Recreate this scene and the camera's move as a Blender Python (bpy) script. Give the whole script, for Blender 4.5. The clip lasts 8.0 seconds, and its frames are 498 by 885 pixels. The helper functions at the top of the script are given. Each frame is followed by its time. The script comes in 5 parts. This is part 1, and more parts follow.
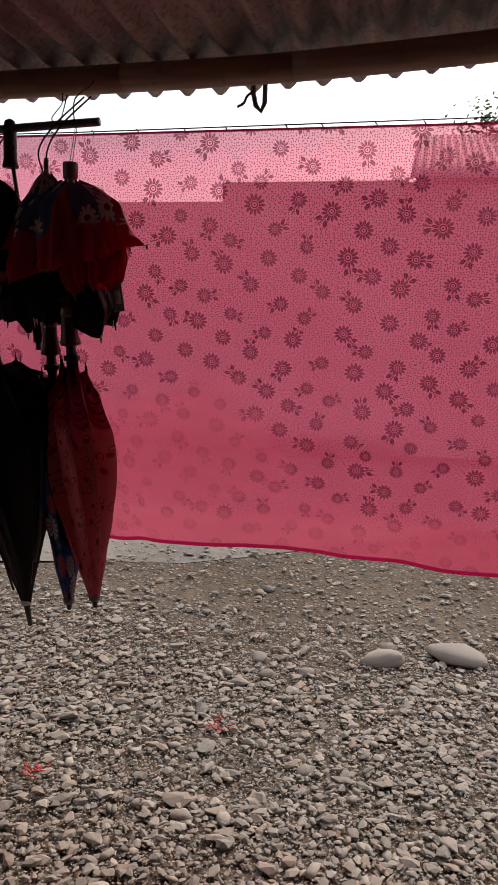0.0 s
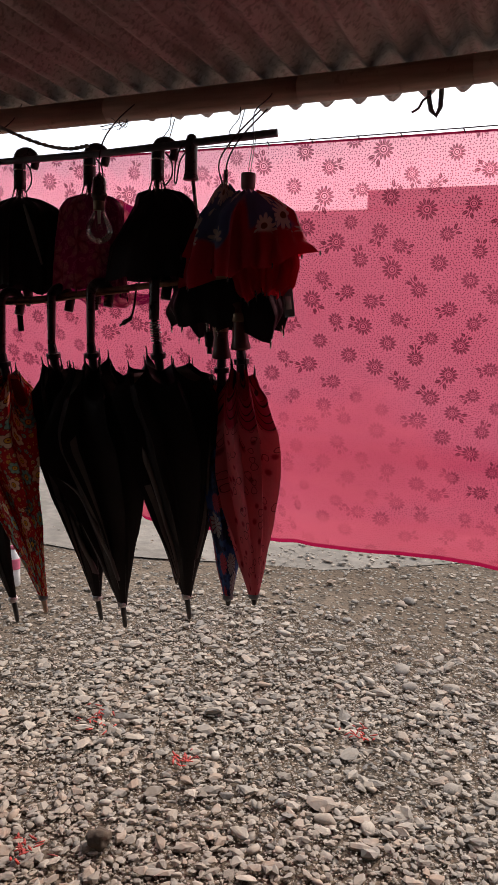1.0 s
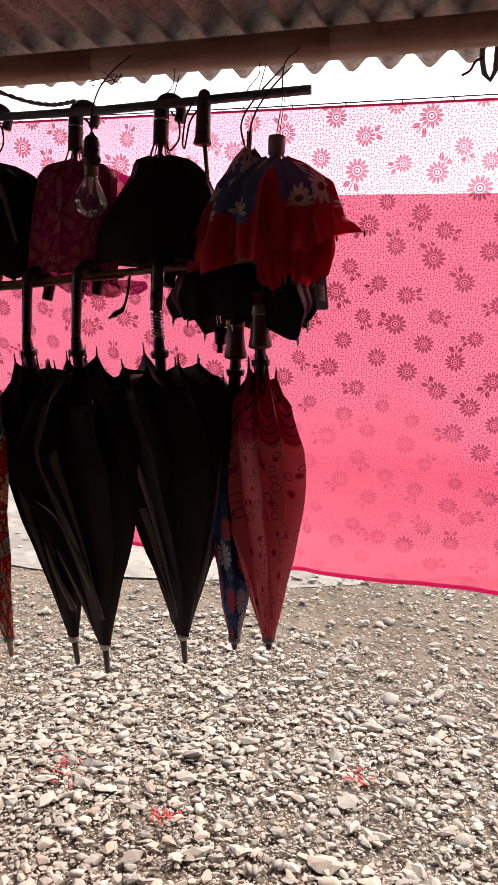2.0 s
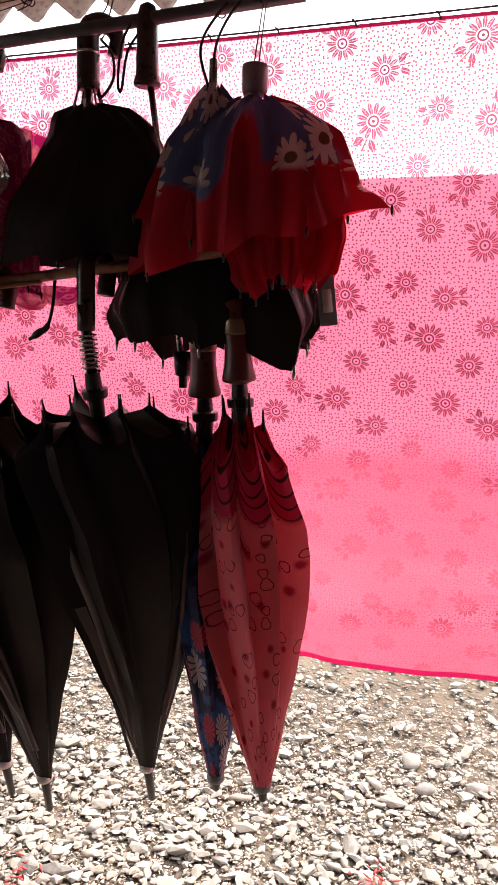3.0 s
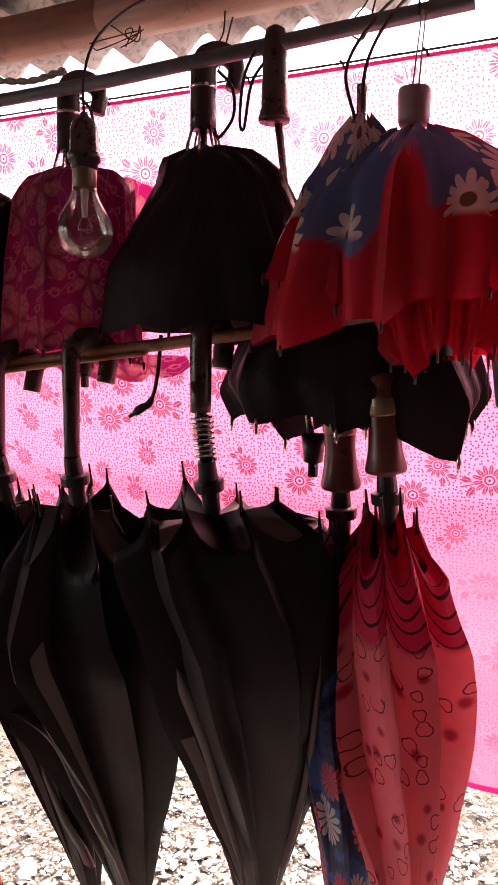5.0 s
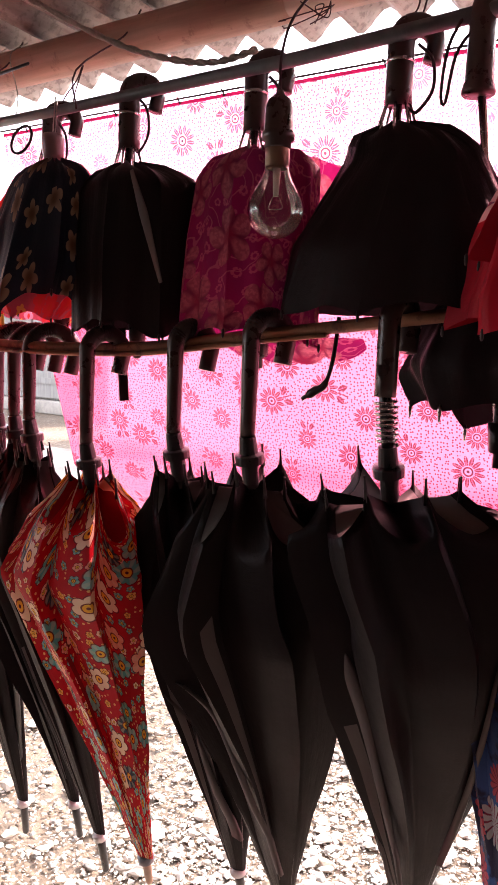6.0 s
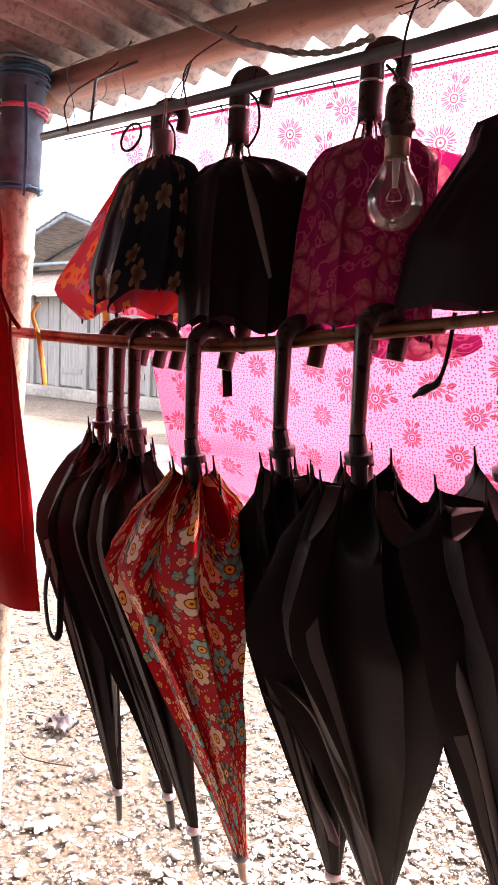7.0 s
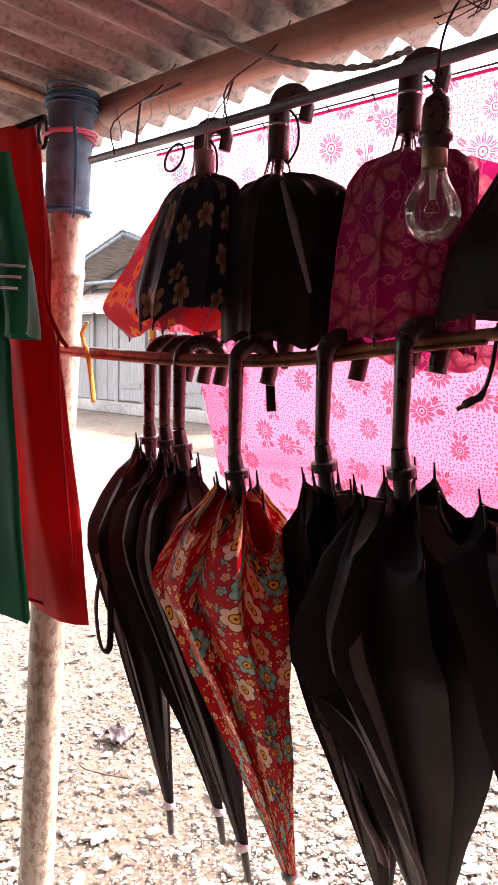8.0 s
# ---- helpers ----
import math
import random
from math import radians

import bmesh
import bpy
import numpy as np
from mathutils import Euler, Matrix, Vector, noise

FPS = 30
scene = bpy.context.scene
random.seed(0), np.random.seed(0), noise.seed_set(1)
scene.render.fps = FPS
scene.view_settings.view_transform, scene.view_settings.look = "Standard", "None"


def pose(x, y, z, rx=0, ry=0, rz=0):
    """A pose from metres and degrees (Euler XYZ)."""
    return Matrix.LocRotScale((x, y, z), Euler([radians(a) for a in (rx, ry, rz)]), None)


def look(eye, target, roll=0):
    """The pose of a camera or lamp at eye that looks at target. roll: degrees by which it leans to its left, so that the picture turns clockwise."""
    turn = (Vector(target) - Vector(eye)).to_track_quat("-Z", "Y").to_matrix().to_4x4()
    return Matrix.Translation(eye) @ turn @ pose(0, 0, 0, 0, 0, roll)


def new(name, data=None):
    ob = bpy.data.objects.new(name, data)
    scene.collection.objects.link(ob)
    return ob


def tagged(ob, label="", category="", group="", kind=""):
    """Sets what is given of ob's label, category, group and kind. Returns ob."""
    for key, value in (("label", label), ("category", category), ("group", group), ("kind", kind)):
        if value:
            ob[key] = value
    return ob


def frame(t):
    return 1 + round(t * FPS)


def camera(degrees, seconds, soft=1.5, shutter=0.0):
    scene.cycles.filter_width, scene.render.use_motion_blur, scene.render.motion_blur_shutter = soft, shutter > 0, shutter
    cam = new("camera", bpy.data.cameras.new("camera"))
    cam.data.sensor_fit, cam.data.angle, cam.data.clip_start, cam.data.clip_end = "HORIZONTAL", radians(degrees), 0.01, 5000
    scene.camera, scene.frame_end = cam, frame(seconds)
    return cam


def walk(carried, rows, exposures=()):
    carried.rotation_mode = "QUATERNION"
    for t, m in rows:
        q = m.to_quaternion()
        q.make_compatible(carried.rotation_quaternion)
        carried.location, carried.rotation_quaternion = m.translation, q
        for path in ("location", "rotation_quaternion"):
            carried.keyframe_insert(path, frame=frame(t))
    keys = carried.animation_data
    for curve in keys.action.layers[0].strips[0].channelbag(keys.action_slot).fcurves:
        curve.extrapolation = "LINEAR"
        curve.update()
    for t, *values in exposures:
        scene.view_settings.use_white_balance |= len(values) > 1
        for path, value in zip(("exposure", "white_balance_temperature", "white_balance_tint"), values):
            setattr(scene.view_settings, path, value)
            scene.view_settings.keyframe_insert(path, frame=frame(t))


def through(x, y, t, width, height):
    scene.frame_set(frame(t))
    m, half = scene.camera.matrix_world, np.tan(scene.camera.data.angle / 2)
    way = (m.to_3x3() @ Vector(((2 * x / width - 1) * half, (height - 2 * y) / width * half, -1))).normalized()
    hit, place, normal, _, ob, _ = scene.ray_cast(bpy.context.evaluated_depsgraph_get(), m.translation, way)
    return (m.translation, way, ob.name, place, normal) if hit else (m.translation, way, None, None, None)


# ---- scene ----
cam = camera(36.8, 8.0, soft=0.85)
PATH = [
    (0, (0.386, 0.25, 1.45), (-0.048, 2.178, 1.137), 1.7),
    (0.5, (0.343, 0.222, 1.439), (-0.303, 2.091, 1.143), 1.9),
    (1, (0.322, 0.21, 1.44), (-0.444, 2.032, 1.139), 1.9),
    (1.2, (0.301, 0.224, 1.441), (-0.468, 2.042, 1.119), 2.8),
    (2.3, (0.014, 0.532, 1.403), (-0.58, 2.423, 1.139), 2.7),
    (2.5, (-0.002, 0.635, 1.423), (-0.626, 2.505, 1.085), 3.0),
    (3, (-0.041, 0.839, 1.46), (-0.654, 2.719, 1.162), 1.6),
    (3.5, (-0.124, 0.948, 1.475), (-0.607, 2.877, 1.26), -0.5),
    (4, (-0.139, 1.008, 1.486), (-0.723, 2.903, 1.233), 0.1),
    (4.2, (-0.127, 1.025, 1.498), (-0.769, 2.906, 1.278), 0.2),
    (5.3, (-0.196, 0.976, 1.501), (-1.068, 2.763, 1.285), 1.7),
    (5.5, (-0.207, 0.976, 1.496), (-1.137, 2.729, 1.245), 2.3),
    (6, (-0.238, 0.961, 1.495), (-1.314, 2.629, 1.251), 2.3),
    (6.5, (-0.265, 0.948, 1.496), (-1.46, 2.535, 1.26), 2.4),
    (7, (-0.274, 0.952, 1.493), (-1.52, 2.494, 1.231), 2.5),
    (7.5, (-0.282, 0.957, 1.492), (-1.587, 2.448, 1.217), 2.8),
    (8, (-0.259, 0.965, 1.497), (-1.624, 2.408, 1.263), 1.4),
]
from mathutils.bvhtree import BVHTree

EXPOSURES = [(0.0, 0.44, 6500, 13), (0.5, 0.42, 6500, 13), (1.0, 0.84, 6500, 12), (2.5, 2.15, 6500, 11), (3.5, 2.55, 6500, 11), (5.5, 3.32, 6500, 20), (8.0, 3.32, 6500, 20)]
walk(cam, [(t, look(eye, target, roll)) for t, eye, target, roll in PATH], EXPOSURES)

# ---- sky and sun ----
SUN_ELEV, SUN_AZ = 42.0, 18.0          # azimuth: degrees to the right of +y
world = bpy.data.worlds.new("sky")
scene.world = world
world.use_nodes = True
wn = world.node_tree
sky = wn.nodes.new("ShaderNodeTexSky")
sky.sky_type = 'NISHITA'
sky.sun_disc = False
sky.sun_elevation, sky.sun_rotation = radians(SUN_ELEV), radians(SUN_AZ)
sky.dust_density, sky.air_density, sky.ozone_density = 4.0, 1.0, 1.0
wn.nodes["Background"].inputs[1].default_value = 0.15
haze = wn.nodes.new("ShaderNodeMix")
haze.data_type = 'RGBA'
haze.inputs[0].default_value = 0.5
haze.inputs[7].default_value = (5.4, 5.7, 5.8, 1.0)      # bright thin haze over the whole sky
wn.links.new(sky.outputs[0], haze.inputs[6])
wn.links.new(haze.outputs[2], wn.nodes["Background"].inputs[0])
sun_way = Vector((math.sin(radians(SUN_AZ)) * math.cos(radians(SUN_ELEV)), math.cos(radians(SUN_AZ)) * math.cos(radians(SUN_ELEV)), math.sin(radians(SUN_ELEV))))
sun = new("sun", bpy.data.lights.new("sun", 'SUN'))
sun.data.energy, sun.data.angle, sun.data.color = 1.8, radians(1.5), (1.0, 0.95, 0.88)
sun.matrix_world = look(sun_way * 30, (0, 0, 0))


# ---- node helpers ----
class Net:
    """Short calls for one node tree."""

    def __init__(self, name):
        self.mat = bpy.data.materials.new(name)
        self.mat.use_nodes = True
        self.t = self.mat.node_tree
        self.t.nodes.clear()
        self.out = self.t.nodes.new("ShaderNodeOutputMaterial")

    def put(self, socket, value):
        if value is None:
            return
        if isinstance(value, bpy.types.NodeSocket):
            self.t.links.new(value, socket)
        elif isinstance(value, (tuple, list)) and len(value) == 3 and socket.type == 'RGBA':
            socket.default_value = (*value, 1.0)
        else:
            socket.default_value = value

    def node(self, kind, inputs=(), dims="", bands=""):
        n = self.t.nodes.new(kind)
        if dims:
            n.voronoi_dimensions = dims
        if bands:
            n.bands_direction = bands
        for k, v in dict(inputs).items():
            self.put(n.inputs[k], v)
        return n

    def math(self, op, a, b=None, c=None):
        n = self.t.nodes.new("ShaderNodeMath")
        n.operation = op
        for i, v in enumerate((a, b, c)):
            self.put(n.inputs[i], v)
        return n.outputs[0]

    def vmath(self, op, a, b=None):
        n = self.t.nodes.new("ShaderNodeVectorMath")
        n.operation = op
        self.put(n.inputs[0], a)
        self.put(n.inputs[1], b)
        return n.outputs[0]

    def mix(self, fac, a, b, blend='MIX'):
        n = self.t.nodes.new("ShaderNodeMix")
        n.data_type, n.blend_type = 'RGBA', blend
        self.put(n.inputs[0], fac)
        self.put(n.inputs[6], a)
        self.put(n.inputs[7], b)
        return n.outputs[2]

    def noise(self, vec, scale, detail=4.0, rough=0.55):
        return self.node("ShaderNodeTexNoise", {"Vector": vec, "Scale": scale, "Detail": detail, "Roughness": rough}).outputs[0]

    def step(self, value, lo, hi, a=0.0, b=1.0):
        n = self.t.nodes.new("ShaderNodeMapRange")
        n.interpolation_type = 'SMOOTHSTEP'
        for i, v in enumerate((value, lo, hi, a, b)):
            self.put(n.inputs[i], v)
        return n.outputs[0]

    def coords(self, which="Object", scale=(1, 1, 1), turn=(0, 0, 0), shift=(0, 0, 0)):
        c = self.t.nodes.new("ShaderNodeTexCoord").outputs[which]
        return self.node("ShaderNodeMapping", {"Vector": c, "Scale": scale, "Rotation": turn, "Location": shift}).outputs[0]

    def bump(self, height, strength=0.3, distance=0.002):
        return self.node("ShaderNodeBump", {"Height": height, "Strength": strength, "Distance": distance}).outputs[0]

    def principled(self, color, rough=0.6, metal=0.0, normal=None, **more):
        p = self.node("ShaderNodeBsdfPrincipled", {"Base Color": color, "Roughness": rough, "Metallic": metal})
        self.put(p.inputs["Normal"], normal)
        for k, v in more.items():
            self.put(p.inputs[k.replace("_", " ")], v)
        return p.outputs[0]

    def blend(self, fac, a, b):
        n = self.t.nodes.new("ShaderNodeMixShader")
        self.put(n.inputs[0], fac)
        self.put(n.inputs[1], a)
        self.put(n.inputs[2], b)
        return n.outputs[0]

    def done(self, shader):
        self.t.links.new(shader, self.out.inputs[0])
        return self.mat

    def flowers(self, vec, petals, size, jitter=0.6, depth=0.45, sharp=1.0):
        """Flowers one to a cell: petal mask, radius over size, and the cell's colour."""
        v = self.node("ShaderNodeTexVoronoi", {"Vector": vec, "Scale": 1.0, "Randomness": jitter}, dims='2D')
        d = self.vmath('SUBTRACT', vec, v.outputs["Position"])
        xyz = self.node("ShaderNodeSeparateXYZ", {0: d})
        tint = self.node("ShaderNodeSeparateColor", {0: v.outputs["Color"]})
        flat = self.node("ShaderNodeCombineXYZ", {0: xyz.outputs[0], 1: xyz.outputs[1]}).outputs[0]
        n = self.t.nodes.new("ShaderNodeVectorMath")
        n.operation = 'LENGTH'
        self.put(n.inputs[0], flat)
        r = n.outputs["Value"]
        ang = self.math('ADD', self.math('ARCTAN2', xyz.outputs[1], xyz.outputs[0]), self.math('MULTIPLY', tint.outputs[0], 6.28))
        lobe = self.math('POWER', self.math('ABSOLUTE', self.math('COSINE', self.math('MULTIPLY', ang, petals / 2))), sharp)
        here = self.math('MULTIPLY', self.math('ADD', self.math('MULTIPLY', tint.outputs[1], 0.45), 0.72), size)
        lim = self.math('MULTIPLY', here, self.math('ADD', self.math('MULTIPLY', lobe, depth), 1 - depth))
        rel = self.math('DIVIDE', r, here)
        gap = self.math('SUBTRACT', lim, r)
        mask = self.step(gap, -0.015, 0.015)
        return mask, rel, tint, gap, lobe


def plain(name, color, rough=0.6, metal=0.0, vary=0.25, grain=60.0, bump=0.2, depth=0.001, **more):
    """A surface with variation at two scales and a fine relief."""
    n = Net(name)
    c = n.coords()
    big, small = n.noise(c, grain * 0.12), n.noise(c, grain)
    f = n.math('ADD', n.math('MULTIPLY', big, 0.6), n.math('MULTIPLY', small, 0.4))
    col = n.mix(n.step(f, 0.35, 0.65), tuple(v * (1 - vary) for v in color), tuple(min(1, v * (1 + vary)) for v in color))
    return n.done(n.principled(col, n.step(small, 0.3, 0.7, rough - 0.08, min(1, rough + 0.08)), metal, n.bump(small, bump, depth), **more))


def fabric(name, paint, through=0.3, rough=0.55, sheen=0.2, gloss=0.2):
    """Thin woven cloth: part of the light comes through. paint(net, uv) gives the colour."""
    n = Net(name)
    uv = n.coords("UV")
    col = paint(n, uv)
    weave = n.noise(uv, 420.0, 2.0)
    crease = n.math('ADD', n.noise(uv, 26.0, 3.0), n.noise(n.vmath('MULTIPLY', uv, (55, 5, 1)), 1.0, 3.0))
    nor = n.bump(n.math('ADD', n.math('MULTIPLY', weave, 0.15), crease), 0.35, 0.004)
    front = n.principled(col, rough, 0.0, nor, Sheen_Weight=sheen, Sheen_Roughness=0.4, Specular_IOR_Level=gloss)
    back = n.node("ShaderNodeBsdfTranslucent", {"Color": col, "Normal": nor}).outputs[0]
    return n.done(n.blend(through, front, back))


def solid_paint(color, vary=0.15):
    def paint(n, uv):
        return n.mix(n.noise(uv, 9.0), tuple(v * (1 - vary) for v in color), tuple(v * (1 + vary) for v in color))
    return paint


def floral_red(n, uv):
    base = n.mix(n.noise(uv, 12.0), (0.40, 0.004, 0.011), (0.50, 0.007, 0.016))
    seeds = n.node("ShaderNodeTexVoronoi", {"Vector": uv, "Scale": 120.0, "Randomness": 0.9}, dims='2D')
    pip = n.math('MULTIPLY', n.step(seeds.outputs["Distance"], 0.30, 0.22), n.step(n.node("ShaderNodeSeparateColor", {0: seeds.outputs["Color"]}).outputs[0], 0.7, 0.72))
    col = n.mix(pip, base, (0.72, 0.42, 0.16))

    def layer(col, offset, scale, petals, size, depth, shades, eye):
        vec = n.vmath('MULTIPLY', n.vmath('ADD', uv, offset), (scale, scale, 1))
        m, r, t, g, l = n.flowers(vec, petals, size, 0.75, depth, 0.7)
        ramp = n.node("ShaderNodeValToRGB", {0: t.outputs[2]})
        cr = ramp.color_ramp
        cr.interpolation = 'CONSTANT'
        cr.elements[0].color, cr.elements[1].color = shades[0] + (1,), shades[1] + (1,)
        cr.elements[1].position = 1 / len(shades)
        for k, c in enumerate(shades[2:]):
            cr.elements.new((k + 2) / len(shades)).color = c + (1,)
        rim = n.step(g, -0.05, -0.035)
        col = n.mix(n.math('MULTIPLY', rim, 0.8), col, (0.10, 0.006, 0.014))
        body = n.mix(n.step(l, 0.75, 0.95, 0.0, 0.25), ramp.outputs[0], (0.80, 0.66, 0.48))
        body = n.mix(n.step(r, 0.44, 0.40), body, (0.16, 0.03, 0.02))
        body = n.mix(n.step(r, 0.34, 0.30), body, eye)
        body = n.mix(n.step(r, 0.13, 0.10), body, (0.12, 0.02, 0.02))
        return n.mix(m, col, body)

    teal, aqua, cream, rose, gold, ink = (0.10, 0.40, 0.40), (0.22, 0.50, 0.46), (0.80, 0.62, 0.44), (0.78, 0.34, 0.24), (0.80, 0.40, 0.05), (0.03, 0.05, 0.07)
    col = layer(col, (0.31, 0.17, 0), 34.0, 5, 0.27, 0.35, (gold, aqua, rose, teal, cream), (0.78, 0.48, 0.05))
    return layer(col, (0.0, 0.05, 0), 15.5, 6, 0.37, 0.30, (teal, cream, rose, aqua, ink, cream, aqua), (0.80, 0.42, 0.03))


def floral_magenta(n, uv):
    base = n.mix(n.noise(uv, 10.0), (0.17, 0.010, 0.085), (0.25, 0.014, 0.12))
    v1 = n.vmath('MULTIPLY', uv, (13, 11, 1))
    m1, r1, t1, g1, l1 = n.flowers(v1, 5, 0.44, 0.7, 0.4)
    v2 = n.vmath('MULTIPLY', n.vmath('ADD', uv, (0.11, 0.27, 0)), (38, 38, 1))
    m2, r2, t2, g2, l2 = n.flowers(v2, 5, 0.36, 0.8, 0.5)
    ring = n.math('MULTIPLY', m2, n.step(n.math('ABSOLUTE', n.math('SUBTRACT', r2, 0.55)), 0.25, 0.15))
    col = n.mix(n.math('MULTIPLY', ring, 0.5), base, (0.5, 0.16, 0.25))
    petal = n.mix(n.step(l1, 0.1, 0.9), (0.13, 0.02, 0.06), (0.34, 0.14, 0.17))
    petal = n.mix(n.step(r1, 0.1, 0.45), (0.2, 0.02, 0.06), petal)
    petal = n.mix(n.step(n.noise(uv, 160.0, 2.0), 0.4, 0.6, 0.0, 0.5), petal, (0.16, 0.03, 0.07))
    vine = n.node("ShaderNodeTexWave", {"Vector": uv, "Scale": 7.0, "Distortion": 14.0, "Detail": 1.5, "Detail Scale": 3.0}).outputs[1]
    col = n.mix(n.step(vine, 0.955, 0.985, 0.0, 0.6), col, (0.4, 0.15, 0.22))
    return n.mix(n.math('MULTIPLY', m1, n.step(t1.outputs[2], 0.35, 0.38)), col, petal)


def floral_navy(n, uv):
    base = n.mix(n.noise(uv, 10.0), (0.008, 0.010, 0.022), (0.014, 0.018, 0.035))
    v1 = n.vmath('MULTIPLY', uv, (21, 15, 1))
    m1, r1, t1, g1, l1 = n.flowers(v1, 5, 0.40, 0.55, 0.5)
    petal = n.mix(n.step(r1, 0.1, 0.9), (0.10, 0.045, 0.02), (0.27, 0.18, 0.12))
    on = n.math('MULTIPLY', m1, n.step(t1.outputs[2], 0.2, 0.3))
    return n.mix(on, base, petal)


def floral_sunny(n, uv):
    base = n.mix(n.noise(uv, 8.0), (0.44, 0.07, 0.13), (0.50, 0.12, 0.16))
    v1 = n.vmath('MULTIPLY', uv, (21, 21, 1))
    m1, r1, t1, g1, l1 = n.flowers(v1, 6, 0.46, 0.8, 0.35)
    ramp = n.node("ShaderNodeValToRGB", {0: t1.outputs[2]})
    cr = ramp.color_ramp
    cr.interpolation = 'CONSTANT'
    cr.elements[0].color, cr.elements[1].color = (0.72, 0.40, 0.10, 1), (0.50, 0.36, 0.50, 1)
    cr.elements[1].position = 0.3
    cr.elements.new(0.5).color = (0.62, 0.05, 0.06, 1)
    return n.mix(m1, base, n.mix(n.step(r1, 0.25, 0.3), (0.6, 0.06, 0.05), ramp.outputs[0]))


def daisy_red(n, uv):
    """Red border below, blue blotches and white daisies above."""
    xyz = n.node("ShaderNodeSeparateXYZ", {0: uv})
    red = n.mix(n.noise(uv, 9.0), (0.40, 0.010, 0.028), (0.50, 0.015, 0.035))
    blotch = n.noise(n.vmath('MULTIPLY', uv, (1.0, 0.55, 1)), 9.0, 1.0)
    upper = n.step(n.math('ADD', xyz.outputs[1], n.math('MULTIPLY', blotch, 0.20)), 0.185, 0.198)
    col = n.mix(n.math('MULTIPLY', upper, n.step(blotch, 0.44, 0.5)), red, (0.10, 0.12, 0.25))
    v1 = n.vmath('MULTIPLY', uv, (14, 13, 1))
    m1, r1, t1, g1, l1 = n.flowers(v1, 12, 0.52, 0.7, 0.5)
    flower = n.mix(n.step(r1, 0.2, 0.26), (0.16, 0.07, 0.03), (0.62, 0.50, 0.48))
    band = n.math('MULTIPLY', n.step(xyz.outputs[1], 0.075, 0.085), n.step(t1.outputs[2], 0.05, 0.08))
    return n.mix(n.math('MULTIPLY', m1, band), col, flower)


def pink_glasses(n, uv):
    """Pale pink panels with small dark outlines, deep pink towards the rim."""
    xyz = n.node("ShaderNodeSeparateXYZ", {0: uv})
    pale = n.mix(n.noise(uv, 20.0), (0.58, 0.13, 0.17), (0.68, 0.20, 0.23))
    v0 = n.vmath('MULTIPLY', uv, (22, 18, 1))
    m0, r0, t0, g0, l0 = n.flowers(v0, 8, 0.3, 0.8, 0.6)
    pale = n.mix(n.math('MULTIPLY', m0, n.step(r0, 0.7, 0.2)), pale, (0.3, 0.02, 0.05))
    v1 = n.vmath('MULTIPLY', n.vmath('ADD', uv, (0.07, 0.03, 0)), (42, 34, 1))
    m1, r1, t1, g1, l1 = n.flowers(v1, 3, 0.36, 0.7, 0.25)
    line = n.math('MULTIPLY', n.step(n.math('ABSOLUTE', g1), 0.045, 0.02), n.step(t1.outputs[2], 0.55, 0.57))
    pale = n.mix(n.math('MULTIPLY', line, 0.85), pale, (0.06, 0.005, 0.012))
    deep = n.mix(n.noise(uv, 18.0), (0.4, 0.015, 0.06), (0.5, 0.03, 0.09))
    wave = n.node("ShaderNodeTexWave", {"Vector": uv, "Scale": 11.0, "Distortion": 7.0, "Detail": 2.0}, bands='Y').outputs[1]
    deep = n.mix(n.step(wave, 0.88, 0.93), deep, (0.05, 0.006, 0.012))
    return n.mix(n.step(xyz.outputs[1], 0.43, 0.45), pale, deep)


def blue_blooms(n, uv):
    base = n.mix(n.step(n.noise(uv, 20.0), 0.45, 0.55), (0.012, 0.016, 0.06), (0.03, 0.09, 0.28))
    v1 = n.vmath('MULTIPLY', uv, (15, 11, 1))
    m1, r1, t1, g1, l1 = n.flowers(v1, 14, 0.44, 0.6, 0.25)
    ramp = n.node("ShaderNodeValToRGB", {0: t1.outputs[2]})
    cr = ramp.color_ramp
    cr.interpolation = 'CONSTANT'
    cr.elements[0].color, cr.elements[1].color = (0.5, 0.06, 0.1, 1), (0.06, 0.14, 0.03, 1)
    cr.elements[1].position = 0.5
    cr.elements.new(0.72).color = (0.4, 0.4, 0.42, 1)
    return n.mix(m1, base, n.mix(n.step(l1, 0.2, 0.6), (0.2, 0.02, 0.05), ramp.outputs[0]))


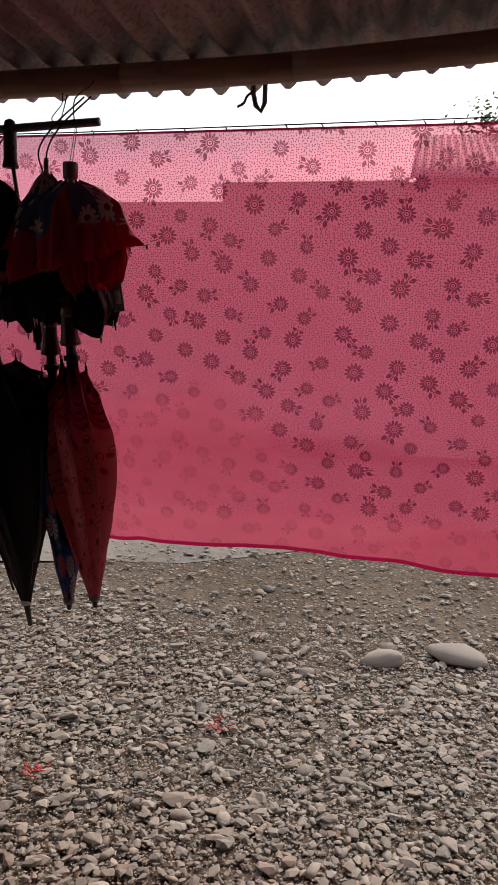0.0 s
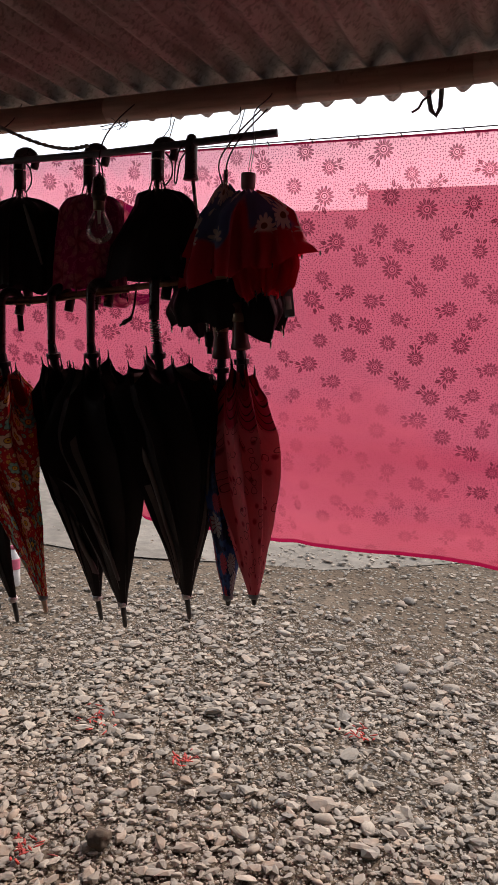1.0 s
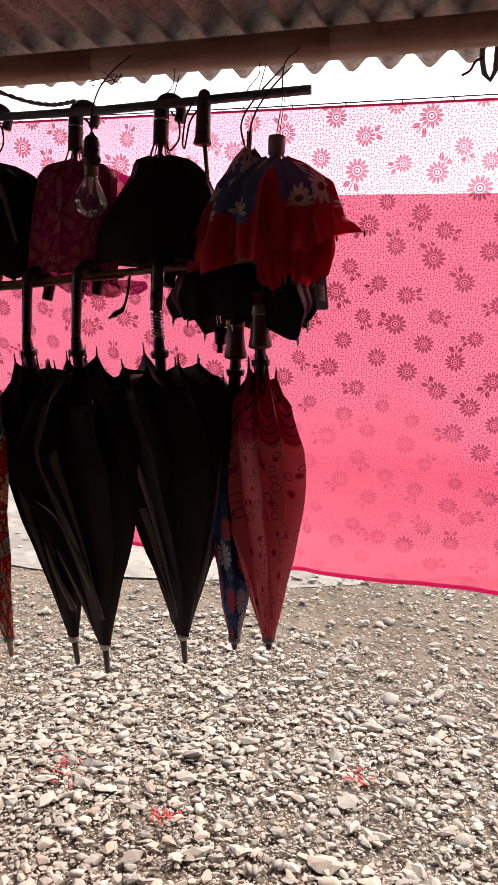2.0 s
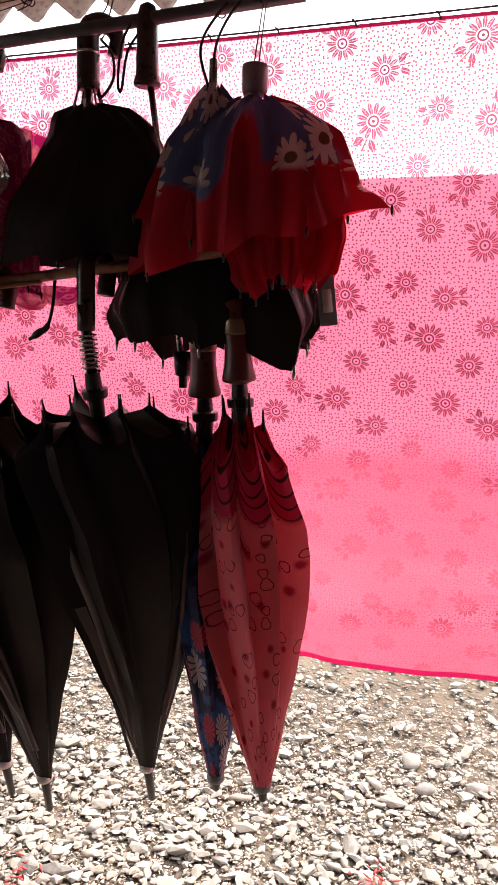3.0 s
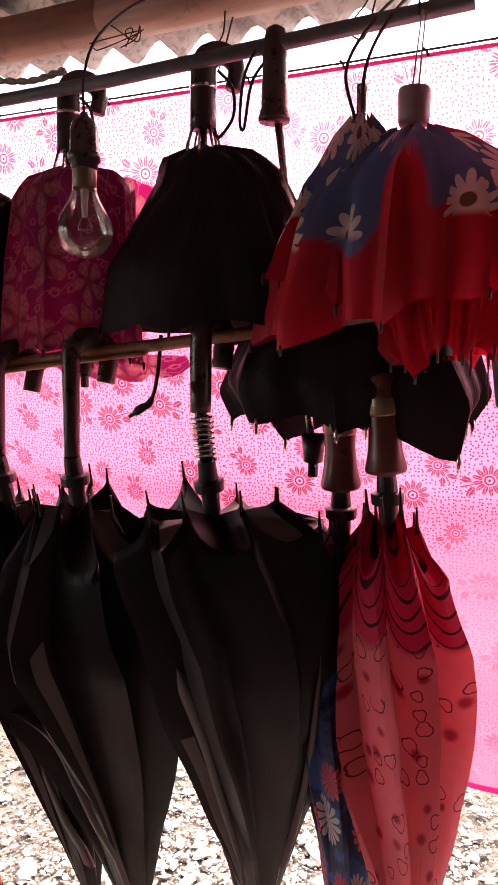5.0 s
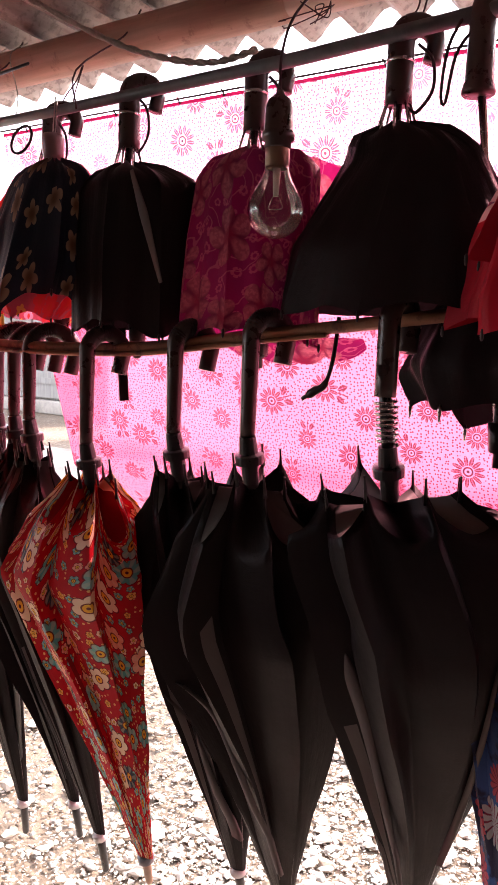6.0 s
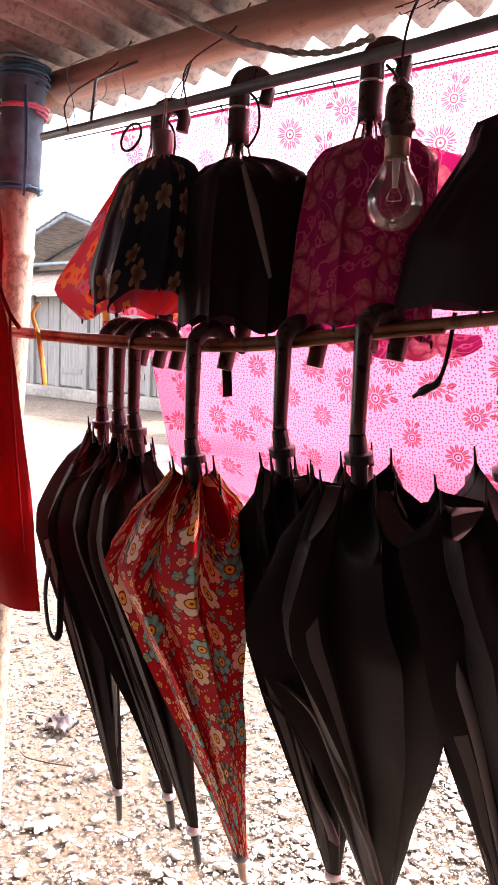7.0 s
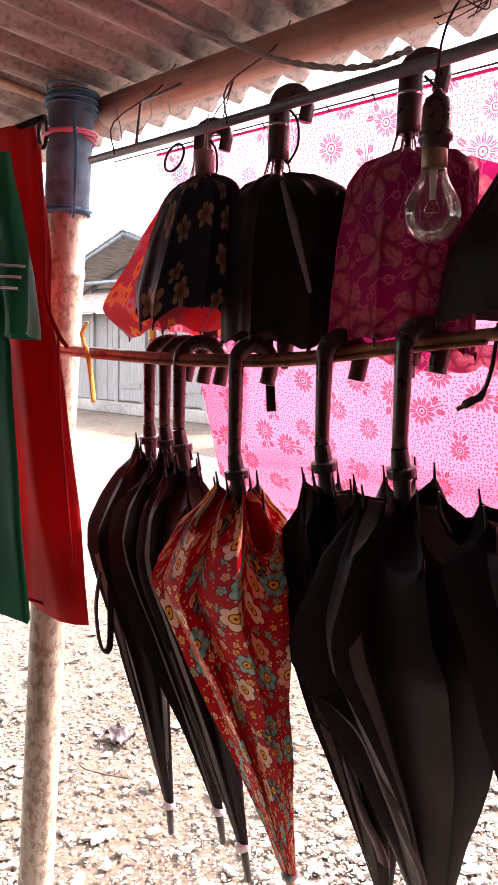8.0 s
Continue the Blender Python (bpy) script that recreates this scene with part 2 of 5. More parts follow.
def cloth_material():
    """Sheer printed cotton: sunflowers with two leaves, fine dots, dusty towards the hem; part of it see-through."""
    n = Net("sheer_pink_print")
    uv = n.coords("UV")
    turned = n.node("ShaderNodeMapping", {"Vector": uv, "Rotation": (0, 0, 0.5), "Scale": (13.2, 13.2, 1)}).outputs[0]
    cell = n.node("ShaderNodeTexVoronoi", {"Vector": turned, "Scale": 1.0, "Randomness": 0.36}, dims='2D')
    tint = n.node("ShaderNodeSeparateColor", {0: cell.outputs["Color"]})
    off = n.node("ShaderNodeSeparateXYZ", {0: n.vmath('SUBTRACT', turned, cell.outputs["Position"])})
    wobble = n.math('MULTIPLY', n.math('SUBTRACT', n.noise(turned, 9.0, 2.0), 0.5), 0.05)
    spin = n.math('MULTIPLY', tint.outputs[0], 6.28)
    co, si = n.math('COSINE', spin), n.math('SINE', spin)
    size = n.math('ADD', n.math('MULTIPLY', tint.outputs[1], 0.10), 0.235)
    x = n.math('DIVIDE', n.math('ADD', n.math('MULTIPLY', off.outputs[0], co), n.math('MULTIPLY', off.outputs[1], si)), size)
    y = n.math('DIVIDE', n.math('SUBTRACT', n.math('MULTIPLY', off.outputs[1], co), n.math('MULTIPLY', off.outputs[0], si)), size)
    r = n.math('ADD', n.math('SQRT', n.math('ADD', n.math('MULTIPLY', x, x), n.math('MULTIPLY', y, y))), wobble)
    ang = n.math('ARCTAN2', y, x)

    def petals(count, phase, tip, inner):
        lobe = n.math('ABSOLUTE', n.math('COSINE', n.math('ADD', n.math('MULTIPLY', ang, count / 2), phase)))
        lim = n.math('ADD', n.math('MULTIPLY', n.math('POWER', lobe, 0.8), tip - inner), inner)
        vein = n.step(lobe, 0.97, 0.99, 1.0, 0.55)
        return n.math('MULTIPLY', n.math('MULTIPLY', n.step(n.math('SUBTRACT', lim, r), -0.02, 0.03), n.step(lobe, 0.14, 0.30)), vein)

    ray_ = n.math('MULTIPLY', petals(13, 0.0, 1.0, 0.42), n.step(r, 0.36, 0.42))
    rings = n.math('MAXIMUM', n.step(r, 0.10, 0.07), n.math('MULTIPLY', n.step(r, 0.33, 0.29), n.step(r, 0.19, 0.23)))
    veins = n.step(n.noise(uv, 330.0, 2.0), 0.34, 0.48, 0.55, 0.95)
    print_ = n.math('MAXIMUM', n.math('MULTIPLY', ray_, veins), rings)

    def leaf(cx, cy, turn, long_, wide):
        c, s_ = math.cos(turn), math.sin(turn)
        px, py = n.math('SUBTRACT', x, cx), n.math('SUBTRACT', y, cy)
        a = n.math('DIVIDE', n.math('ADD', n.math('MULTIPLY', px, c), n.math('MULTIPLY', py, s_)), long_)
        b = n.math('DIVIDE', n.math('SUBTRACT', n.math('MULTIPLY', py, c), n.math('MULTIPLY', px, s_)), wide)
        spine = n.step(n.math('ABSOLUTE', b), 0.08, 0.16, 0.5, 1.0)
        q = n.math('ADD', n.math('ABSOLUTE', n.math('MULTIPLY', b, 1.0)), n.math('MULTIPLY', a, a))
        return n.math('MULTIPLY', n.step(q, 1.0, 0.9), spine)

    leaves = n.math('MAXIMUM', leaf(1.20, 0.50, 0.75, 0.42, 0.2), leaf(1.28, -0.32, -0.45, 0.40, 0.2))
    stem = n.math('MULTIPLY', n.step(n.math('ABSOLUTE', n.math('SUBTRACT', y, 0.08)), 0.05, 0.03), n.math('MULTIPLY', n.step(x, 0.95, 1.0), n.step(x, 1.72, 1.65)))
    leaves = n.math('MULTIPLY', n.math('MAXIMUM', leaves, stem), n.step(tint.outputs[2], 0.22, 0.24))
    print_ = n.math('MAXIMUM', print_, n.math('MULTIPLY', leaves, veins))
    dots = n.node("ShaderNodeTexVoronoi", {"Vector": uv, "Scale": 178.0, "Randomness": 0.7}, dims='2D').outputs["Distance"]
    dot = n.math('MULTIPLY', n.math('MULTIPLY', n.step(dots, 0.28, 0.19), 0.88), n.step(r, 1.0, 1.12))
    print_ = n.math('MAXIMUM', print_, dot)
    xyz = n.node("ShaderNodeSeparateXYZ", {0: uv})
    blot = n.node("ShaderNodeVectorMath", {0: n.vmath('MULTIPLY', n.vmath('SUBTRACT', uv, (1.15, 0.28, 0)), (2.6, 4.0, 0))})
    blot.operation = 'LENGTH'
    cloud = n.noise(uv, 4.5, 5.0, 0.6)
    dust = n.math('MAXIMUM', n.step(n.math('ADD', blot.outputs["Value"], n.math('MULTIPLY', cloud, -1.2)), 0.40, -0.15),
                  n.step(n.math('ADD', xyz.outputs[1], n.math('MULTIPLY', cloud, -0.14)), 0.13, 0.0))
    streak = n.step(n.noise(n.vmath('MULTIPLY', uv, (3.0, 16.0, 1)), 1.6, 4.0), 0.35, 0.7)
    dust = n.math('MULTIPLY', dust, n.math('ADD', n.math('MULTIPLY', streak, 0.3), 0.65))
    printed = n.math('MULTIPLY', n.math('MULTIPLY', print_, n.step(n.noise(uv, 3.0), 0.32, 0.62, 0.85, 1.0)), n.math('ADD', n.math('MULTIPLY', dust, -0.8), 1.0))
    hem = n.math('MAXIMUM', n.step(xyz.outputs[1], 0.014, 0.011), n.step(xyz.outputs[1], 1.069, 1.071))
    dye = n.mix(n.noise(uv, 5.0), (0.63, 0.064, 0.146), (0.69, 0.102, 0.195))
    dye = n.mix(n.math('MULTIPLY', dust, 0.6), dye, (0.40, 0.075, 0.095))
    dye = n.mix(printed, dye, (0.09, 0.003, 0.018))
    dye = n.mix(hem, dye, (0.26, 0.006, 0.04))
    clear = n.mix(printed, (0.96, 0.50, 0.55), (0.18, 0.014, 0.038))
    clear = n.mix(n.math('MULTIPLY', dust, 0.7), clear, (0.52, 0.13, 0.17))
    clear = n.mix(hem, clear, (0.3, 0.01, 0.04))
    nor = n.bump(n.noise(uv, 30.0, 3.0), 0.3, 0.003)
    see = n.node("ShaderNodeBsdfTransparent", {"Color": clear}).outputs[0]
    back = n.node("ShaderNodeBsdfTranslucent", {"Color": dye, "Normal": nor}).outputs[0]
    front = n.node("ShaderNodeBsdfDiffuse", {"Color": dye, "Normal": nor}).outputs[0]
    body = n.blend(0.62, front, back)
    return n.done(n.blend(n.math('ADD', n.math('MULTIPLY', n.math('MAXIMUM', hem, n.math('MULTIPLY', dust, 0.6)), -0.4), 0.5), body, see))


def bamboo_material(name, light, dark, axis=2, fine=9.0, share=0.52):
    n = Net(name)
    stretch = [18.0, 18.0, 18.0]
    stretch[axis] = 1.6
    c = n.coords("Object", tuple(stretch))
    fibre = n.noise(c, 4.0, 5.0)
    spots = n.noise(n.coords("Object", (fine, fine, fine * 0.6)), 2.6, 6.0, 0.72)
    col = n.mix(n.step(fibre, 0.3, 0.7), light, tuple(v * 0.7 for v in light))
    col = n.mix(n.step(spots, share, share + 0.1, 0.0, 0.85), col, dark)
    return n.done(n.principled(col, 0.5, 0.0, n.bump(n.math('ADD', fibre, spots), 0.4, 0.002)))


def gravel_material():
    n = Net("river_stone")
    rnd = n.node("ShaderNodeNewGeometry").outputs["Random Per Island"]
    own = n.node("ShaderNodeObjectInfo").outputs["Random"]
    pick = n.math('FRACT', n.math('ADD', rnd, own))
    ramp = n.node("ShaderNodeValToRGB", {0: pick})
    cr = ramp.color_ramp
    cr.elements[0].color, cr.elements[1].color = (0.20, 0.155, 0.118, 1), (0.43, 0.345, 0.265, 1)
    for p, c in ((0.15, (0.38, 0.302, 0.232, 1)), (0.35, (0.235, 0.195, 0.158, 1)), (0.55, (0.43, 0.348, 0.272, 1)), (0.75, (0.31, 0.205, 0.142, 1)), (0.86, (0.53, 0.445, 0.36, 1)), (0.94, (0.11, 0.092, 0.078, 1))):
        cr.elements.new(p).color = c
    c = n.coords()
    grain = n.noise(c, 160.0, 3.0)
    stain = n.noise(c, 30.0, 3.0)
    col = n.mix(n.step(stain, 0.4, 0.65, 0.0, 0.5), ramp.outputs[0], (0.31, 0.275, 0.245))
    col = n.mix(n.math('MULTIPLY', grain, 0.25), col, (0.14, 0.128, 0.116))
    return n.done(n.principled(col, 0.78, 0.0, n.bump(grain, 0.35, 0.002), Specular_IOR_Level=0.3))


def ground_material():
    n = Net("dusty_ground")
    c = n.coords()
    big = n.noise(c, 0.7, 4.0)
    mid = n.noise(c, 9.0, 6.0, 0.65)
    v = n.node("ShaderNodeTexVoronoi", {"Vector": c, "Scale": 34.0, "Randomness": 1.0})
    cell = n.node("ShaderNodeSeparateColor", {0: v.outputs["Color"]}).outputs[0]
    col = n.mix(n.step(big, 0.35, 0.65), (0.125, 0.090, 0.064), (0.175, 0.132, 0.098))
    col = n.mix(n.step(mid, 0.45, 0.62, 0.0, 0.6), col, (0.085, 0.068, 0.054))
    col = n.mix(n.math('MULTIPLY', n.step(cell, 0.6, 0.65), n.step(v.outputs["Distance"], 0.45, 0.3)), col, (0.25, 0.225, 0.19))
    h = n.math('ADD', mid, n.math('MULTIPLY', n.step(v.outputs["Distance"], 0.5, 0.1), 0.5))
    return n.done(n.principled(col, 0.95, 0.0, n.bump(h, 0.8, 0.03), Specular_IOR_Level=0.08))


def sheet_material(name, base, rust):
    n = Net(name)
    c = n.coords("Object", (6, 1.2, 6))
    a, b = n.noise(c, 2.2, 6.0, 0.65), n.noise(n.coords(), 90.0, 3.0)
    col = n.mix(n.step(a, 0.42, 0.66), base, rust)
    col = n.mix(n.step(b, 0.48, 0.66, 0.0, 0.55), col, tuple(v * 0.45 for v in rust))
    streak = n.noise(n.coords('Object', (22, 1.0, 22)), 1.3, 4.0)
    col = n.mix(n.step(streak, 0.5, 0.7, 0.0, 0.5), col, tuple(v * 0.55 for v in rust))
    return n.done(n.principled(col, 0.7, 0.15, n.bump(b, 0.6, 0.003)))


def plank_material(name, a, b):
    n = Net(name)
    own = n.node("ShaderNodeObjectInfo").outputs["Random"]
    c = n.coords("Object", (14, 14, 1.0))
    g = n.noise(c, 3.0, 6.0, 0.6)
    col = n.mix(n.step(g, 0.3, 0.7), a, b)
    col = n.mix(n.math('MULTIPLY', own, 0.5), col, tuple(v * 0.6 for v in a))
    return n.done(n.principled(col, 0.85, 0.0, n.bump(g, 0.5, 0.004)))


def glass_material():
    """Thin clear bulb glass: see-through, with a mirror gloss that grows towards the rim."""
    n = Net("bulb_glass")
    see = n.node("ShaderNodeBsdfTransparent", {"Color": (0.93, 0.92, 0.90)}).outputs[0]
    shine = n.node("ShaderNodeBsdfGlossy", {"Color": (1, 1, 1), "Roughness": 0.03}).outputs[0]
    rim = n.node("ShaderNodeFresnel", {"IOR": 1.7}).outputs[0]
    return n.done(n.blend(n.math('MULTIPLY', rim, 0.8), see, shine))


BLACK = fabric("black_nylon", solid_paint((0.015, 0.0112, 0.0118)), 0.14, 0.46, 0.0, 0.09)
CHARCOAL = fabric("charcoal_nylon", solid_paint((0.019, 0.0145, 0.0145)), 0.14, 0.44, 0.0, 0.10)
FLORAL = fabric("red_floral_nylon", floral_red, 0.3, 0.5, 0.0, 0.1)
MAGENTA = fabric("magenta_floral_nylon", floral_magenta, 0.45, 0.5, 0.05)
MAGENTA_THIN = fabric("thin_magenta_nylon", floral_magenta, 0.85, 0.5, 0.0)
NAVY = fabric("navy_floral_nylon", floral_navy, 0.15, 0.5, 0.0)
SUNNY = fabric("red_yellow_floral_nylon", floral_sunny, 0.45)
RED_NYLON = fabric("plain_red_nylon", solid_paint((0.45, 0.012, 0.03), 0.2), 0.5, 0.5, 0.0, 0.1)
DAISY = fabric("red_daisy_nylon", daisy_red, 0.5, 0.5, 0.05)
PINK = fabric("pink_printed_nylon", pink_glasses, 0.4, 0.5, 0.05)
BLOOMS = fabric("blue_floral_nylon", blue_blooms, 0.3)
CLOTH = cloth_material()
# Lining and fold edges of black canopies, coloured paler for the light they catch.
LIT_FOLD = fabric("lit_grey_nylon_fold", solid_paint((0.15, 0.132, 0.126)), 0.2, 0.45, 0.0, 0.1)
RED_LINING = fabric("dark_red_lining", solid_paint((0.20, 0.008, 0.012), 0.3), 0.25, 0.55, 0.0, 0.05)
RED_KNIT = fabric("red_knit", solid_paint((0.55, 0.018, 0.02)), 0.42, 0.7, 0.3)
GREEN_KNIT = fabric("green_knit", solid_paint((0.015, 0.17, 0.085)), 0.35, 0.7, 0.3)
WHITE_TAPE = fabric("white_tape", solid_paint((0.7, 0.7, 0.68)), 0.2, 0.7)
PLASTIC = plain("dark_brown_plastic", (0.035, 0.018, 0.016), 0.32, vary=0.3)
BLACK_PLASTIC = plain("black_plastic", (0.015, 0.014, 0.014), 0.35)
GREY_PLASTIC = plain("grey_plastic", (0.16, 0.17, 0.18), 0.35)
WOODEN = plain("reddish_wood", (0.10, 0.024, 0.020), 0.35, grain=40, bump=0.1)
PALE_WOOD = plain("pale_wood_tip", (0.45, 0.3, 0.2), 0.5)
CAP_PLASTIC = plain("dusty_pink_plastic", (0.27, 0.17, 0.18), 0.35, vary=0.15)
WHITE_PLASTIC = plain("white_plastic", (0.62, 0.58, 0.56), 0.4, vary=0.1)
CHROME = plain("chrome", (0.6, 0.6, 0.6), 0.22, 1.0, vary=0.1)
STEEL = plain("galvanised_pipe", (0.16, 0.18, 0.19), 0.45, 0.6)
BRASS = plain("brass_cap", (0.22, 0.16, 0.11), 0.4, 0.8)
CORD = plain("dark_cord", (0.05, 0.015, 0.02), 0.8)
TWINE = plain("pale_twine", (0.35, 0.32, 0.28), 0.85, grain=300)
BLUE_TWINE = plain("blue_twine", (0.05, 0.16, 0.28), 0.7, grain=200)
PINK_RIBBON = plain("pink_ribbon", (0.6, 0.12, 0.2), 0.6)
YELLOW_RIBBON = plain("yellow_ribbon", (0.90, 0.88, 0.12), 0.6, Subsurface_Weight=0.0)
DENIM = plain("blue_grey_rag", (0.09, 0.13, 0.18), 0.9, vary=0.45, grain=45, bump=0.6)
BAMBOO = bamboo_material("weathered_bamboo", (0.42, 0.36, 0.275), (0.17, 0.115, 0.085), 2, 24.0, 0.48)
BEAM = bamboo_material("reddish_bamboo", (0.48, 0.28, 0.21), (0.27, 0.14, 0.11), 0, 14.0, 0.58)
SPLIT = bamboo_material("split_bamboo", (0.36, 0.165, 0.085), (0.12, 0.04, 0.025), 0)
STONE = gravel_material()
GROUND = ground_material()
ROOF = sheet_material("stained_fibre_sheet", (0.40, 0.335, 0.30), (0.23, 0.165, 0.145))
RUSTY = sheet_material("rusty_iron_sheet", (0.34, 0.26, 0.22), (0.2, 0.1, 0.06))
ZINC = sheet_material("grey_iron_sheet", (0.34, 0.35, 0.36), (0.22, 0.19, 0.17))
PLANK = plank_material("grey_weathered_planks", (0.25, 0.23, 0.205), (0.15, 0.135, 0.12))
CONCRETE = plain("dusty_concrete", (0.235, 0.205, 0.175), 0.95, grain=14, bump=0.6, depth=0.012, Specular_IOR_Level=0.05)
LIMEWASH = plain("chalky_limewash", (0.44, 0.41, 0.385), 0.9, vary=0.12, grain=8, bump=0.3, depth=0.006)
GLASS = glass_material()
BARK = plain("bark", (0.09, 0.06, 0.04), 0.9, grain=20, bump=0.8, depth=0.01)
LEAF = plain("leaf", (0.05, 0.10, 0.03), 0.5, vary=0.4, grain=8)
RED_BITS = plain("red_scraps", (0.38, 0.032, 0.02), 0.7, vary=0.4)
WRAPPER = plain("dark_wrapper", (0.055, 0.03, 0.028), 0.5, vary=0.5)
BOARD = plain("dark_board", (0.07, 0.05, 0.04), 0.85, grain=12)
PAPER = plain("pale_card", (0.45, 0.4, 0.38), 0.7)


# ---- mesh helpers ----
def spot(ob):
    p = Vector()
    while ob is not None:
        p += ob.location
        ob = ob.parent
    return p


def thing(name, at, label, category, group="", kind=""):
    ob = new(name)
    ob.location = at
    ob.empty_display_size = 0.05
    return tagged(ob, label, category, group, kind)


def finish(bm, mat, name, smooth=True, second=None):
    me = bpy.data.meshes.new(name)
    bmesh.ops.recalc_face_normals(bm, faces=bm.faces)
    for f in bm.faces:
        f.smooth = smooth
    bm.to_mesh(me)
    bm.free()
    me.materials.append(mat)
    if second is not None:
        me.materials.append(second)
    return me


def part(name, bm, material, parent, label="", smooth=True, second=None):
    """Links a bmesh, drawn in world places, as one mesh under a thing or a part."""
    bmesh.ops.translate(bm, verts=bm.verts, vec=-spot(parent))
    ob = new(name, finish(bm, material, name, smooth, second))
    ob.parent = parent
    return tagged(ob, label)


def single(name, bm, material, at, label, category, group="", kind="", smooth=True):
    """A thing that is one mesh."""
    bmesh.ops.translate(bm, verts=bm.verts, vec=-Vector(at))
    ob = new(name, finish(bm, material, name, smooth))
    ob.location = at
    return tagged(ob, label, category, group, kind)


def sweep(bm, pts, radii, seg=8, caps=True, squash=1.0):
    """A tube along points."""
    pts = [Vector(p) for p in pts]
    if not isinstance(radii, (list, tuple)):
        radii = [radii] * len(pts)
    rings, side = [], None
    for i, p in enumerate(pts):
        d = (pts[min(i + 1, len(pts) - 1)] - pts[max(i - 1, 0)]).normalized()
        if side is None:
            side = d.cross(Vector((0, 0, 1)) if abs(d.z) < 0.9 else Vector((0, 1, 0))).normalized()
        side = (side - d * side.dot(d)).normalized()
        up = d.cross(side)
        rings.append([bm.verts.new(p + (side * math.cos(a) + up * math.sin(a) * squash) * radii[i]) for a in (2 * math.pi * k / seg for k in range(seg))])
    for a, b in zip(rings, rings[1:]):
        for k in range(seg):
            bm.faces.new((a[k], a[(k + 1) % seg], b[(k + 1) % seg], b[k]))
    if caps:
        bm.faces.new(rings[0][::-1])
        bm.faces.new(rings[-1])
    return bm


def tube(pts, radii, seg=8, squash=1.0):
    return sweep(bmesh.new(), pts, radii, seg, True, squash)


def lathe(profile, base, axis=(0, 0, 1), seg=16, bm=None):
    """Rings of (radius, height) along an axis from base."""
    bm = bm or bmesh.new()
    q = Vector((0, 0, 1)).rotation_difference(Vector(axis).normalized())
    rings = []
    for r, h in profile:
        rings.append([bm.verts.new(Vector(base) + q @ Vector((r * math.cos(a), r * math.sin(a), h))) for a in (2 * math.pi * k / seg for k in range(seg))])
    for a, b in zip(rings, rings[1:]):
        for k in range(seg):
            bm.faces.new((a[k], a[(k + 1) % seg], b[(k + 1) % seg], b[k]))
    bm.faces.new(rings[0][::-1])
    bm.faces.new(rings[-1])
    return bm


def box(bm, lo, hi, m=None, bevel=0.0):
    made = bmesh.ops.create_cube(bm, size=1.0, matrix=Matrix.LocRotScale([(a + b) / 2 for a, b in zip(lo, hi)], None, [b - a for a, b in zip(lo, hi)]))
    if bevel:
        edges = list({e for v in made["verts"] for e in v.link_edges})
        bmesh.ops.bevel(bm, geom=edges, offset=bevel, segments=2, affect='EDGES', profile=0.6)
    if m is not None:
        bmesh.ops.transform(bm, matrix=m, verts=bm.verts)
    return bm


def curve_pts(ctrl, n=24):
    """A smooth line through control points (Catmull-Rom)."""
    c = [Vector(p) for p in ctrl]
    c = [c[0] * 2 - c[1]] + c + [c[-1] * 2 - c[-2]]
    out = []
    steps = max(2, n // (len(c) - 3))
    for i in range(1, len(c) - 2):
        for k in range(steps):
            t = k / steps
            a, b, d, e = c[i - 1], c[i], c[i + 1], c[i + 2]
            out.append(0.5 * ((2 * b) + (d - a) * t + (2 * a - 5 * b + 4 * d - e) * t * t + (3 * b - a - 3 * d + e) * t ** 3))
    out.append(c[-2])
    return out


def lerp_profile(prof, v):
    for (a, ra), (b, rb) in zip(prof, prof[1:]):
        if v <= b:
            t = (v - a) / (b - a)
            t = t * t * (3 - 2 * t) * 0.12 + t * 0.88
            return ra + (rb - ra) * t
    return prof[-1][1]


